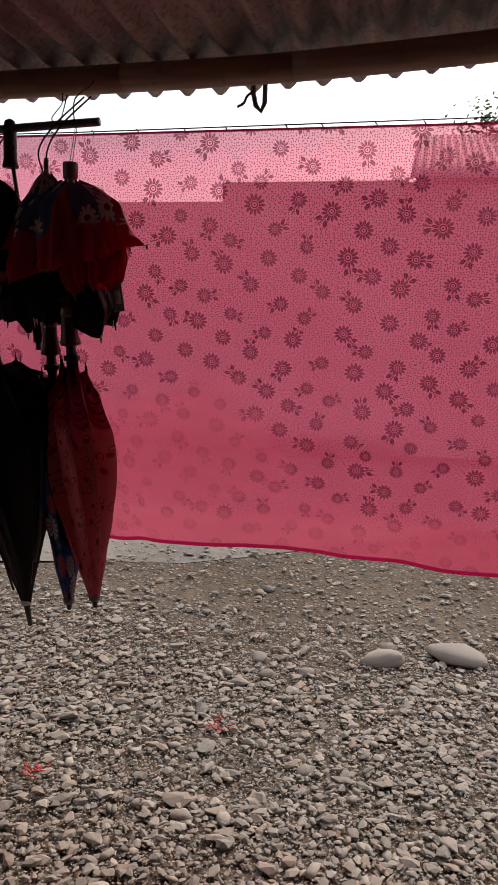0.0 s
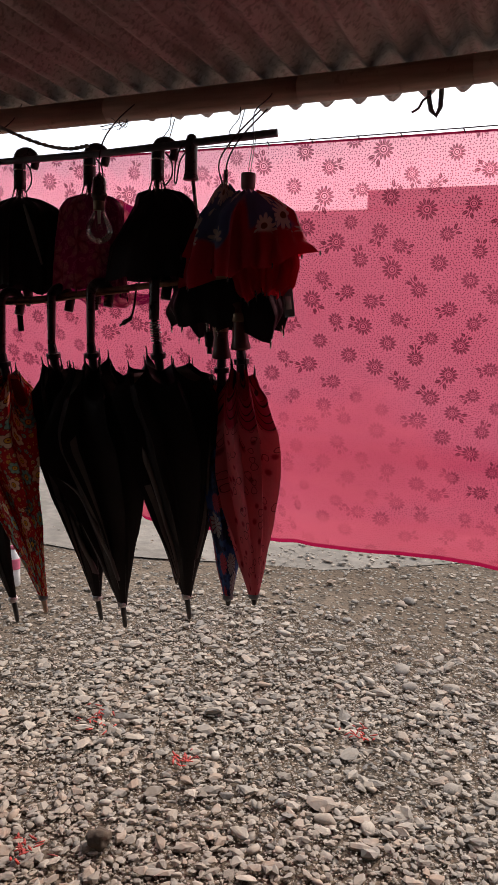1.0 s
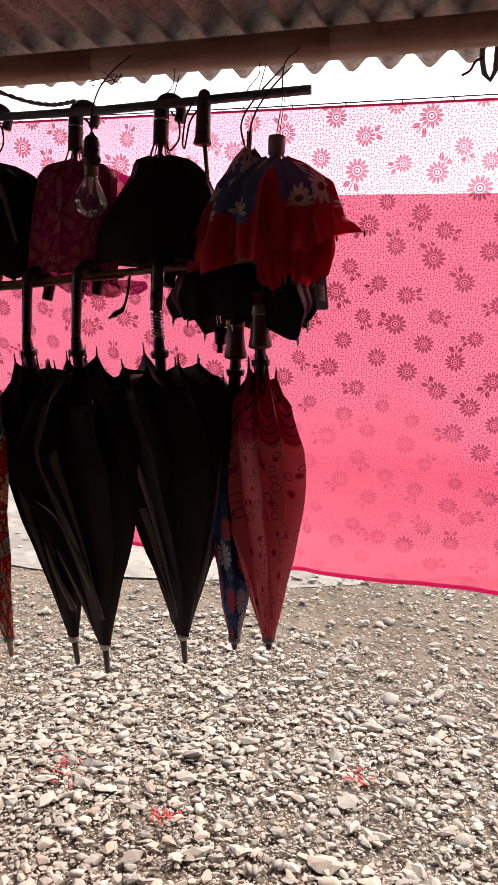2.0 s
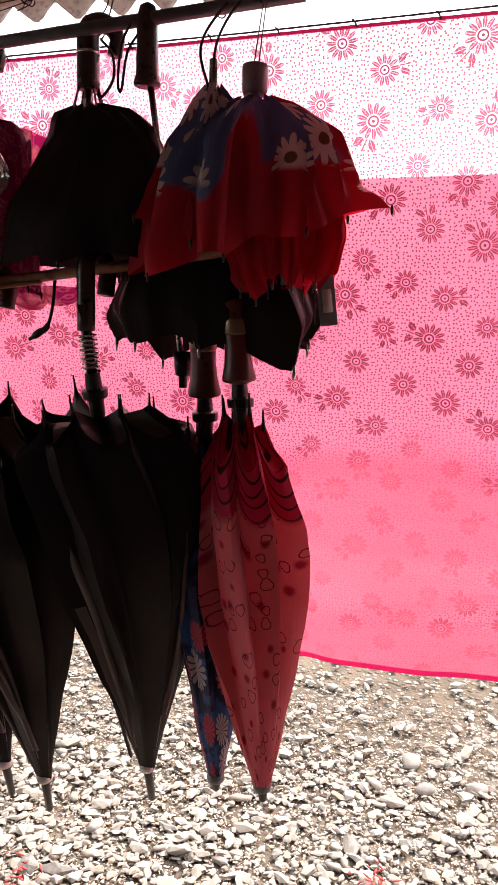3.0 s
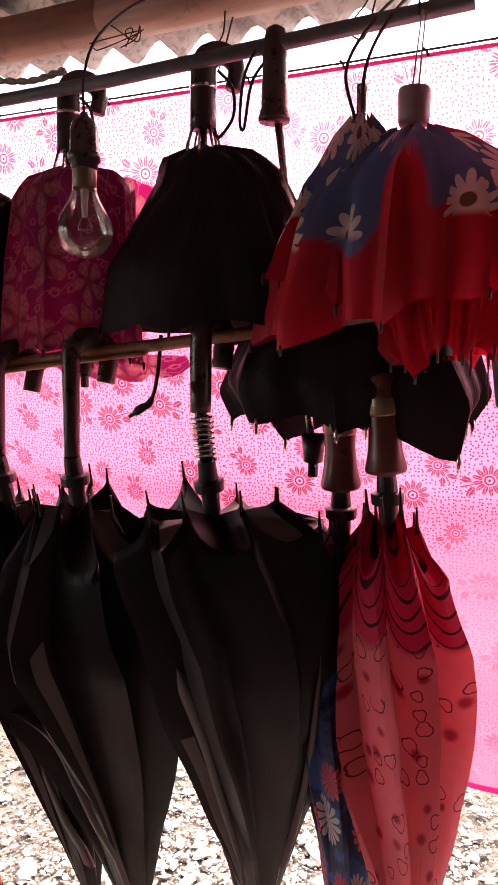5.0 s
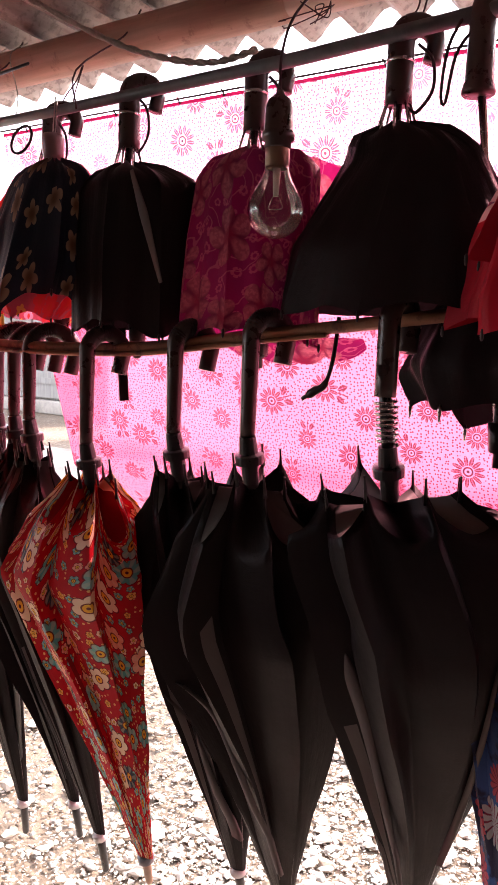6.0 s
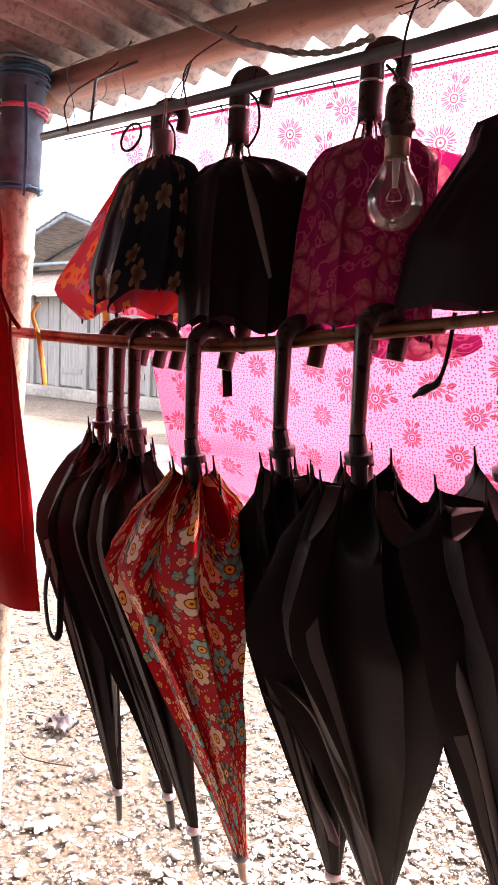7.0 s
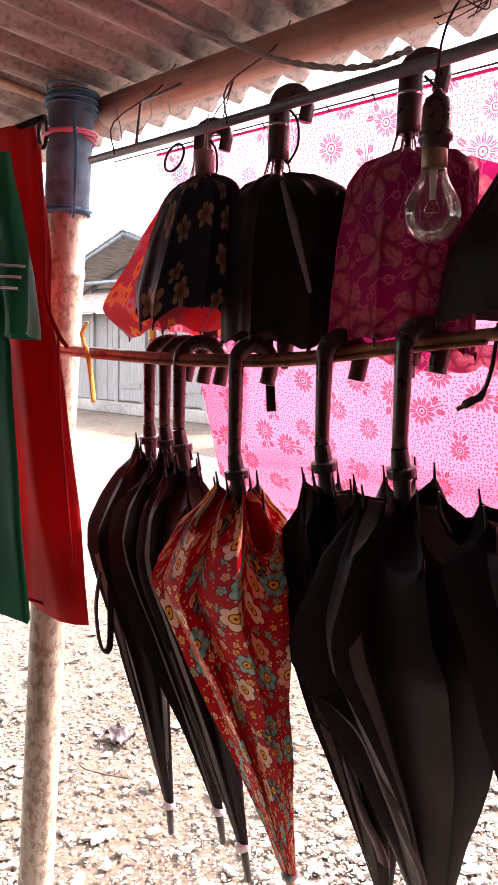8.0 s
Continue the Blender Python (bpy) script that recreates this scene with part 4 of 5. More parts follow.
    ob = new("gravel", me)
    ob.parent = ground
    return tagged(ob, "loose grey and brown river gravel", kind="stuff")


gravel()

# ---- stall roof, beam, post, rails ----
ROOF_SLOPE = math.tan(radians(2.5))


def roof_z(y):
    return 1.998 + (1.87 - y) * ROOF_SLOPE


def corrugated(x0, x1, y0, y1, zf, pitch, depth, thick=0.006, step=8, yn=10, ragged=0.0, seed=1):
    """A corrugated sheet whose waves run along y."""
    bm = bmesh.new()
    n = int((x1 - x0) / pitch * step)
    rng = random.Random(seed)
    layers = []
    for up in (0, thick):
        rows = []
        for j in range(yn + 1):
            row = []
            for i in range(n + 1):
                x = x0 + (x1 - x0) * i / n
                y = y0 + (y1 - y0) * j / yn
                if ragged and j == yn:
                    y += ragged * noise.noise(Vector((x * 1.3, seed, 0))) + (0.02 * min(1.0, max(0.0, (x + 0.8) / 0.9)) if ragged > 0.02 else 0.0)
                z = zf(y) + depth * (0.5 + 0.5 * math.cos(2 * math.pi * x / pitch)) + up + 0.004 * noise.noise(Vector((x * 2, y * 2, seed)))
                row.append(bm.verts.new((x, y, z)))
            rows.append(row)
        layers.append(rows)
    low, high = layers
    for j in range(yn):
        for i in range(n):
            bm.faces.new((low[j][i], low[j][i + 1], low[j + 1][i + 1], low[j + 1][i]))
            bm.faces.new((high[j][i], high[j + 1][i], high[j + 1][i + 1], high[j][i + 1]))
    for i in range(n):
        bm.faces.new((low[yn][i], low[yn][i + 1], high[yn][i + 1], high[yn][i]))
        bm.faces.new((low[0][i + 1], low[0][i], high[0][i], high[0][i + 1]))
    for j in range(yn):
        bm.faces.new((low[j][0], low[j + 1][0], high[j + 1][0], high[j][0]))
        bm.faces.new((low[j + 1][n], low[j][n], high[j][n], high[j + 1][n]))
    return bm


roof_sheets = corrugated(-4.2, 1.5, -1.75, 2.075, roof_z, 0.082, 0.032, ragged=0.03)
for v in roof_sheets.verts:
    v.co.z += 0.08 * max(0.0, v.co.x + 0.1)
single("ceiling", roof_sheets, ROOF, (0, 0, 2), "stained brown corrugated roof sheets seen from below", "roof", kind="structure")


def bamboo(pts, radius, node_gap, seg=14, taper=1.0):
    """A culm with swollen joints."""
    a, b = Vector(pts[0]), Vector(pts[-1])
    length = (b - a).length
    ts, rs = [], []
    count = max(1, int(length / node_gap))
    marks = [(k + 0.5) / count for k in range(count)]
    base = [i / 24 for i in range(25)]
    for t in sorted(set(base + [m + d / length for m in marks for d in (-0.012, -0.004, 0.0, 0.004, 0.012)])):
        if 0 <= t <= 1:
            near = min(abs(t - m) * length for m in marks)
            ts.append(t)
            rs.append(radius * (1 + (taper - 1) * t) * (1 + (0.07 if near < 0.002 else 0.05 if near < 0.006 else 0.0)) * (1 + 0.02 * math.sin(9 * t)))
    line = curve_pts(pts, 64) if len(pts) > 2 else None
    out = []
    for t in ts:
        out.append(line[min(len(line) - 1, round(t * (len(line) - 1)))] if line else a + (b - a) * t)
    return tube(out, rs, seg)


beam = thing("roof_beam", (-1.5, 1.87, 1.955), "thick reddish bamboo beam tied under the roof edge", "beam", kind="structure")
part("culm", bamboo([(-1.85, 1.875, 1.958), (-0.5, 1.87, 1.966), (0.3, 1.868, 1.985), (1.5, 1.865, 2.075)], 0.0295, 0.55), BEAM, beam)

post = thing("corner_post", (-1.72, 1.80, 0.0), "weathered speckled bamboo post holding up the roof", "post", kind="structure")
culm = part("culm", bamboo([(-1.720, 1.80, -0.05), (-1.530, 1.80, 1.985)], 0.038, 0.62, 20), BAMBOO, post)


def along_post(z):
    return Vector((-1.720 + 0.190 * (z + 0.05) / 2.035, 1.80, z))


def wrap(z0, z1, radius, turns, thick, squash=1.0, seed=0):
    rng = random.Random(seed)
    pts = []
    n = int(turns * 14)
    for k in range(n + 1):
        t = k / n
        a = t * turns * 2 * math.pi
        c = along_post(z0 + (z1 - z0) * t + 0.004 * math.sin(5 * a / 6 + seed))
        r = radius + 0.002 * math.sin(a * 1.3 + seed)
        pts.append(c + Vector((math.cos(a) * r, math.sin(a) * r, 0)))
    return tube(pts, thick, 6, squash)


def rag_sleeve():
    bm = bmesh.new()
    rows = []
    for j in range(13):
        z = 1.755 + 0.205 * j / 12
        c = along_post(z)
        rows.append([bm.verts.new(c + Vector((math.cos(a), math.sin(a), 0)) * (0.0425 + 0.003 * noise.noise(Vector((math.cos(a) * 2, math.sin(a) * 2, z * 22))) + (0.002 if j in (0, 12) else 0))) for a in (2 * math.pi * k / 28 for k in range(28))])
    for a, b in zip(rows, rows[1:]):
        for k in range(28):
            bm.faces.new((a[k], a[(k + 1) % 28], b[(k + 1) % 28], b[k]))
    bmesh.ops.contextual_create(bm, geom=rows[0])
    return bm


part("rag_wrapping", rag_sleeve(), DENIM, post, "faded blue-grey rag wrapped round the post")
part("blue_lashing", wrap(1.757, 1.768, 0.048, 4, 0.0016, seed=2), BLUE_TWINE, post, "thin blue twine")
part("upper_lashing", wrap(1.945, 1.985, 0.048, 6, 0.0022, seed=4), BLUE_TWINE, post)
part("pink_tie", wrap(1.892, 1.906, 0.049, 3, 0.0028, seed=3), PINK_RIBBON, post, "pink ribbon tie")
strip = along_post(1.93) + Vector((0.056, -0.03, 0))
part("hanging_strip", tube([strip, strip + Vector((0.004, 0, -0.06)), strip + Vector((0.002, 0, -0.13)), strip + Vector((-0.004, 0, -0.19))], [0.004, 0.006, 0.005, 0.004], 8, 0.4), BLUE_TWINE, post)
knot = Vector((-1.384, 1.726, 1.512))
part("yellow_ribbon", tube(curve_pts([knot + Vector((0.012, 0, 0.034)), knot + Vector((0.0, -0.004, 0.016)), knot, knot + Vector((0.014, -0.002, -0.02)), knot + Vector((0.024, 0, -0.07)), knot + Vector((0.030, 0, -0.105))], 20), 0.0055, 8, 0.3), YELLOW_RIBBON, post, "bright yellow ribbon knotted on the post")

batten = thing("roof_batten", (-1.67, 1.7, 2.02), "thin split bamboo batten under the roof sheets", "batten", kind="structure")
part("strip", tube([(-1.64, 0.4, 2.105), (-1.665, 1.5, 2.03), (-1.672, 1.93, 1.998)], 0.011, 8, 0.6), SPLIT, batten)
for x0, x1 in ((-1.309, -1.232), (-1.362, -1.395), (-1.45, -1.36)):
    part("lashing", tube(curve_pts([(x0, 1.875, 2.0), (x0 + 0.005, 1.834, 1.965), (x0 + 0.01, 1.845, 1.91), (x1, 1.785, 1.845), (x1 + 0.008, 1.758, 1.834)], 20), 0.0009, 6), BLUE_TWINE if x0 < -1.4 else TWINE, beam, "twine lashing")
ribbon = thing("red_ribbon", (-1.285, 1.80, 1.46), "frayed red and yellow ribbon hanging behind the rail", "ribbon")
part("upper", tube([(-1.297, 1.80, 1.585), (-1.288, 1.80, 1.545), (-1.285, 1.80, 1.52)], 0.009, 8, 0.25), YELLOW_RIBBON, ribbon, "yellow end")
part("lower", tube([(-1.285, 1.80, 1.52), (-1.283, 1.80, 1.49), (-1.29, 1.80, 1.455)], 0.010, 8, 0.25), PINK_RIBBON, ribbon)

rail_up = thing("upper_rail", (-1.4, 1.75, 1.832), "grey metal pipe rail hung below the roof", "rail")
part("pipe", tube([(-1.405, 1.755, 1.828), (-1.1, 1.752, 1.828), (-0.7, 1.75, 1.832), (-0.284, 1.748, 1.848)], [0.0068, 0.0074, 0.0082, 0.0084], 14), STEEL, rail_up)
for x, lo in ((-0.335, 1.85), (-1.315, 1.83), (-1.05, 1.83)):
    part("tie_wire", tube(curve_pts([(x, 1.74, lo - 0.01), (x + 0.004, 1.735, lo + 0.04), (x - 0.002, 1.835, 1.95), (x, 1.87, 2.0)], 14), 0.0013, 6), CORD, rail_up)
part("tie_wire", tube([(-1.272, 1.75, 1.825), (-1.272, 1.76, 1.90), (-1.272, 1.86, 1.96)], 0.0026, 8), STEEL, rail_up)

rail_low = thing("lower_rail", (-1.4, 1.74, 1.5), "split bamboo rail the long umbrellas hook over", "rail")
low_line = curve_pts([(-1.56, 1.745, 1.502), (-1.43, 1.742, 1.497), (-1.16, 1.74, 1.489), (-0.93, 1.74, 1.493), (-0.76, 1.74, 1.511), (-0.515, 1.74, 1.538), (-0.36, 1.74, 1.558)], 60)
part("culm", tube(low_line, 0.0100, 12, 0.75), SPLIT, rail_low)
part("split_lath", tube([q + Vector((0, -0.006, -0.0085)) for q in low_line[:46]], [0.0062] * 40 + [0.005] * 6, 10, 0.6), SPLIT, rail_low)


def low_z(x):
    return min(low_line, key=lambda p: abs(p.x - x)).z


# ---- printed cloth ----
def cloth_sheet():
    """The cloth hangs from its line and leans out towards the road at its foot, pushed by the wind."""
    bm = bmesh.new()
    uvl = bm.loops.layers.uv.new("UVMap")
    nx, nz = 170, 80
    x0, x1 = -1.372, 0.95
    grid = []
    for j in range(nz + 1):
        v = j / nz
        row = []
        for i in range(nx + 1):
            u = i / nx
            x = x0 + (x1 - x0) * u
            left = max(0.0, 1 - u * 2.2) * 1.3 * max(0.0, 0.40 - v)          # the free corner is drawn in
            d = 1 - v
            z = 0.838 + 1.020 * v + 0.008 * math.sin(x * 3 + 1) * d - 0.03 * max(0.0, x) * d
            y = 1.875 + 0.315 * d ** 1.15 + 0.010 * math.sin(x * 4.2 + 2 * v) * d + 0.005 * math.sin(x * 11 + v * 3) * d + 0.02 * noise.noise(Vector((x * 1.7, z * 1.2, 3))) * (1 - v ** 3)
            y += 0.010 * noise.noise(Vector((x * 2.5 + z * 2.0, z * 9 - x * 2.0, 7))) * max(0.0, 0.45 - v) * 2.2      # slack creases near the hem
            if v < 0.04:
                y += 0.006 * noise.noise(Vector((x * 12, 0, 5)))
                z += 0.006 * noise.noise(Vector((x * 7, 2, 5)))
            row.append(bm.verts.new((x + left, y, z)))
        grid.append(row)
    for j in range(nz):
        for i in range(nx):
            f = bm.faces.new((grid[j][i], grid[j][i + 1], grid[j + 1][i + 1], grid[j + 1][i]))
            for loop, (a, b) in zip(f.loops, ((i, j), (i + 1, j), (i + 1, j + 1), (i, j + 1))):
                loop[uvl].uv = (a / nx * (x1 - x0), b / nz * 1.075)
    return bm


curtain = thing("printed_cloth", (0.0, 1.875, 0.93), "sheer pink cotton cloth printed with dark red flowers and dots", "cloth")
part("sheet", cloth_sheet(), CLOTH, curtain)
part("cord", tube([(-1.5, 1.872, 1.862), (-0.4, 1.872, 1.860), (0.5, 1.872, 1.866), (0.95, 1.872, 1.870)], 0.0013, 6), CORD, curtain, "thin line the cloth hangs from")
rng = random.Random(8)
for i in range(21):
    x = -1.3 + i * 0.105 + rng.uniform(-0.02, 0.02)
    part("stitch", tube([(x, 1.8715, 1.863), (x + 0.004, 1.870, 1.859), (x + 0.006, 1.872, 1.853)], 0.0014, 6), CORD, curtain)

# ---- umbrellas ----
TAPER = [(0.0, 0.012), (0.25, 0.038), (0.70, 0.087), (0.85, 0.074), (1.0, 0.036)]
SLIM = [(0.0, 0.011), (0.15, 0.026), (0.5, 0.048), (0.75, 0.055), (0.92, 0.042), (1.0, 0.026)]

stick_umbrella("pale pink umbrella printed with dark outlines, hanging half furled", (-0.354, 1.762, 1.352), (-0.315, 1.79, 0.790), [(0.0, 0.012), (0.15, 0.03), (0.45, 0.053), (0.72, 0.061), (0.88, 0.050), (1.0, 0.028)], PINK, 3, handle="grip", rod=(1.74, 1.55), cap=0.022, cap_mat=BLACK_PLASTIC, pleat=0.35, squash=0.9)
stick_umbrella("dark blue umbrella with pink blossoms, hanging half furled", (-0.409, 1.775, 1.330), (-0.405, 1.84, 0.755), SLIM, BLOOMS, 4, handle="grip", rod=(1.74, 1.55), cap=0.022, cap_mat=BLACK_PLASTIC, pleat=0.3)
stick_umbrella("wide black umbrella with a spring on its shaft, loosely furled", (-0.545, 1.722, 1.358), (-0.535, 1.885, 0.680), [(0.0, 0.013), (0.2, 0.042), (0.70, 0.112), (0.88, 0.114), (0.97, 0.102), (1.0, 0.09)], BLACK, 5, handle="spring", rod=(1.74, low_z(-0.545)), pleat=0.36, squash=0.7, dip=0.035, belly=(0.025, 0.0), flap=0.2, folds=[((-0.66, 1.147), (-0.605, 1.02), (-0.536, 0.80), 0.003, 0.004), ((-0.582, 1.157), (-0.556, 1.03), (-0.525, 0.82), 0.022, 0.004), ((-0.415, 1.194), (-0.440, 1.05), (-0.49, 0.87), 0.003, 0.010)])
stick_umbrella("black umbrella with a crook handle, wide slack folds", (-0.722, 1.716, 1.352), (-0.716, 1.86, 0.632), [(0.0, 0.013), (0.2, 0.044), (0.70, 0.120), (0.86, 0.092), (1.0, 0.06)], CHARCOAL, 6, rod=(1.74, low_z(-0.72)), pleat=0.5, squash=0.6, belly=(-0.03, -0.01), flap=0.4, folds=[((-0.818, 1.058), (-0.745, 0.975), (-0.692, 0.79), 0.014, 0.009)])
stick_umbrella("black umbrella with a crook handle, loosely furled", (-0.838, 1.722, 1.345), (-0.806, 1.88, 0.628), [(0.0, 0.012), (0.15, 0.03), (0.45, 0.06), (0.7, 0.072), (0.88, 0.062), (1.0, 0.04)], BLACK, 7, rod=(1.74, low_z(-0.83)), pleat=0.55, squash=0.7, belly=(-0.015, 0.02), folds=[((-0.925, 1.04), (-0.865, 0.985), (-0.80, 0.92), 0.003, 0.003), ((-0.838, 0.95), (-0.818, 0.88), (-0.785, 0.77), 0.008, 0.018)])
stick_umbrella("red umbrella covered in bright flowers, crook handle", (-0.978, 1.705, 1.318), (-0.940, 1.81, 0.650), [(0.0, 0.013), (0.5, 0.074), (0.78, 0.122), (0.92, 0.084), (1.0, 0.04)], FLORAL, 8, rod=(1.74, low_z(-0.97)), pleat=0.34, squash=0.6, cap=0.045, cap_mat=PALE_WOOD, belly=(-0.055, -0.01), flap=0.15)
stick_umbrella("black umbrella with a carved crook handle", (-1.140, 1.745, 1.335), (-1.08, 1.86, 0.578), TAPER, CHARCOAL, 9, way=(0.75, 0.66), bow=0.034, rod=(1.74, low_z(-1.12)), pleat=0.5, squash=0.5, belly=(-0.075, 0.01))
stick_umbrella("black umbrella with a carved crook handle", (-1.200, 1.765, 1.335), (-1.165, 1.88, 0.597), TAPER, BLACK, 10, way=(0.75, 0.66), bow=0.034, rod=(1.74, low_z(-1.17)), pleat=0.5, squash=0.5, belly=(-0.095, 0.01))
last = stick_umbrella("black umbrella with a carved crook handle and a loose strap", (-1.258, 1.775, 1.335), (-1.312, 1.88, 0.545), [(0.0, 0.012), (0.2, 0.030), (0.70, 0.069), (0.85, 0.060), (1.0, 0.034)], CHARCOAL, 11, way=(0.75, 0.66), bow=0.034, rod=(1.74, low_z(-1.23)), pleat=0.45, squash=0.6, belly=(-0.108, 0.01))
part("strap", tube(curve_pts([(-1.355, 1.74, 1.10), (-1.36, 1.735, 1.03), (-1.345, 1.735, 0.965), (-1.325, 1.74, 0.97), (-1.33, 1.745, 1.08)], 20), 0.006, 8, 0.2), BLACK, last)

folding_umbrella("red umbrella with white daisies and blue patches, half open", (-0.330, 1.71, 1.724), 0.168, [(0.0, 0.02), (0.08, 0.056), (0.3, 0.104), (0.6, 0.126), (0.85, 0.136), (1.0, 0.136)], DAISY, 41, handle="cap", hem=0.014, pleat=0.13, squash=0.6, tilt=0.24, heading=0.55, ruffle=0.07, crease=0.16, flare=0.20, lean=(-0.006, 0.0), rows=30, per=14)
folding_umbrella("red umbrella with white daisies, slung beside its pair", (-0.378, 1.70, 1.738), 0.176, [(0.0, 0.010), (0.1, 0.026), (0.4, 0.056), (0.8, 0.074), (1.0, 0.080)], DAISY, 22, handle="strings", hem=0.02, pleat=0.2, squash=0.55, ruffle=0.10, crease=0.16, tilt=-0.12, lean=(-0.006, 0.0), rows=30, per=14)
inner = thing("folding_umbrella", (-0.292, 1.72, 1.505), "red umbrella gathered below the daisy umbrellas", "umbrella", "folding umbrellas on the upper rail")
gather, tips_ = open_canopy((-0.292, 1.725, 1.66), 0.153, [(0.0, 0.03), (0.3, 0.066), (0.65, 0.074), (0.9, 0.064), (1.0, 0.048)], 29, ribs=11, pleat=0.22, hem=0.012, squash=0.7, ruffle=0.08, crease=0.3, tilt=0.1, rows=30, per=12)
part("canopy", gather, RED_NYLON, inner)
for p in tips_:
    part("rib_tip", tube([p + Vector((0, 0, 0.05)), p + Vector((0, 0, 0.01)), p - Vector((0, 0, 0.007))], [0.0008, 0.0011, 0.0015], 6), BLACK_PLASTIC, inner)
part("shaft", tube([(-0.30, 1.725, 1.70), (-0.292, 1.725, 1.515)], 0.004), BLACK_PLASTIC, inner)
tag_ = thing("price_tag", (-0.242, 1.745, 1.47), "small grey card tag on a thread", "tag")
part("card", box(bmesh.new(), (-0.011, -0.0006, -0.030), (0.011, 0.0006, 0.030), Matrix.Translation((-0.242, 1.745, 1.497)) @ pose(0, 0, 0, 0, -8, 30), 0.0004), GREY_PLASTIC, tag_)
part("print", box(bmesh.new(), (-0.006, -0.0012, -0.014), (0.006, -0.0007, 0.014), Matrix.Translation((-0.242, 1.745, 1.497)) @ pose(0, 0, 0, 0, -8, 30)), PAPER, tag_)
part("thread", tube([(-0.256, 1.745, 1.468), (-0.257, 1.745, 1.51), (-0.250, 1.742, 1.535), (-0.262, 1.735, 1.56)], 0.0008, 6), CORD, tag_)

folding_umbrella("large black umbrella, half open", (-0.580, 1.765, 1.746), 0.210, [(0.0, 0.02), (0.03, 0.054), (0.1, 0.070), (0.22, 0.088), (0.41, 0.118), (0.65, 0.160), (1.0, 0.186)], BLACK, 23, pleat=0.07, squash=0.45, hem=0.012, lean=(-0.016, 0.0), push=0.022, crease=0.05, drop=0.0)
flowery = folding_umbrella("magenta umbrella with pale flowers, half open", (-0.773, 1.775, 1.744), 0.235, [(0.0, 0.02), (0.05, 0.07), (0.14, 0.090), (0.5, 0.098), (1.0, 0.104)], MAGENTA, 24, push=0.004, pleat=0.08, squash=0.5, hem=0.008, crease=0.09)
flap_bm = bmesh.new()
flap_uv = flap_bm.loops.layers.uv.new("UVMap")
flap_rows = []
for j in range(9):
    v = j / 8
    flap_rows.append([flap_bm.verts.new((-0.745 + (0.118 - 0.022 * v) * i / 8, 1.800 + 0.012 * math.sin(i * 0.9 + v * 2.0) + 0.01 * v, 1.738 - 0.10 * v - 0.020 * (i / 8) * (1 - v) + 0.006 * math.sin(i * 0.8))) for i in range(9)])
for j in range(8):
    for i in range(8):
        f = flap_bm.faces.new((flap_rows[j][i], flap_rows[j][i + 1], flap_rows[j + 1][i + 1], flap_rows[j + 1][i]))
        for loop, (a, b) in zip(f.loops, ((i, j), (i + 1, j), (i + 1, j + 1), (i, j + 1))):
            loop[flap_uv].uv = (a * 0.0145, b * 0.0125)
fringe = bmesh.new()
fringe_uv = fringe.loops.layers.uv.new("UVMap")
fringe_rows = []
for j in range(5):
    v = j / 4
    fringe_rows.append([fringe.verts.new((-0.845 + 0.215 * i / 30, 1.812 + 0.010 * math.sin(i * 0.7) + 0.012 * v, 1.515 - v * (0.026 + 0.010 * abs(math.sin(i * 0.42)) - 0.00006 * (i - 15) ** 2))) for i in range(31)])
for j in range(4):
    for i in range(30):
        f = fringe.faces.new((fringe_rows[j][i], fringe_rows[j][i + 1], fringe_rows[j + 1][i + 1], fringe_rows[j + 1][i]))
        for loop, (a, b) in zip(f.loops, ((i, j), (i + 1, j), (i + 1, j + 1), (i, j + 1))):
            loop[fringe_uv].uv = (a * 0.0072, b * 0.014)
part("hanging_edge", fringe, MAGENTA, flowery)
part("loose_panel", flap_bm, MAGENTA_THIN, flowery, "bright single layer of magenta cloth")
strapped = folding_umbrella("black umbrella with a grey inside edge, half open", (-0.973, 1.765, 1.742), 0.228, [(0.0, 0.02), (0.06, 0.075), (0.16, 0.105), (0.5, 0.112), (1.0, 0.112)], BLACK, 25, push=0.018, pleat=0.1, squash=0.55, hem=0.01)
part("strap", tube([(-1.005, 1.79, 1.52), (-1.000, 1.79, 1.46), (-0.994, 1.788, 1.414)], 0.0095, 8, 0.18), BLACK, strapped)
part("turned_edge", tube([(-0.905, 1.696, 1.715), (-0.880, 1.692, 1.66), (-0.856, 1.700, 1.575)], [0.003, 0.007, 0.003], 8, 0.25), LIT_FOLD, strapped, "grey turned-out canopy edge")
hooked = thing("hanging_strap", (-0.67, 1.80, 1.44), "dark cord strap with a bent end", "strap")
part("cord", tube(curve_pts([(-0.655, 1.80, 1.54), (-0.660, 1.80, 1.49), (-0.670, 1.80, 1.457), (-0.685, 1.80, 1.447), (-0.702, 1.80, 1.436)], 20), [0.003] * 10 + [0.005] * 4 + [0.006] * 4 + [0.003] * 3, 8, 0.5), BLACK_PLASTIC, hooked)
navy = folding_umbrella("navy umbrella with beige flowers, half open", (-1.090, 1.735, 1.752), 0.207, [(0.0, 0.018), (0.06, 0.06), (0.12, 0.075), (0.45, 0.098), (0.8, 0.116), (1.0, 0.104)], NAVY, 26, handle="cap", pleat=0.14, squash=0.5, lean=(-0.040, 0.0), ruffle=0.05)
part("wrist_cord", tube([Vector((-1.158 + 0.021 * math.cos(a), 1.735 + 0.006 * math.sin(a), 1.790 + 0.021 * math.sin(a))) for a in (k * 2 * math.pi / 20 for k in range(21))], 0.0020, 6), CORD, navy)
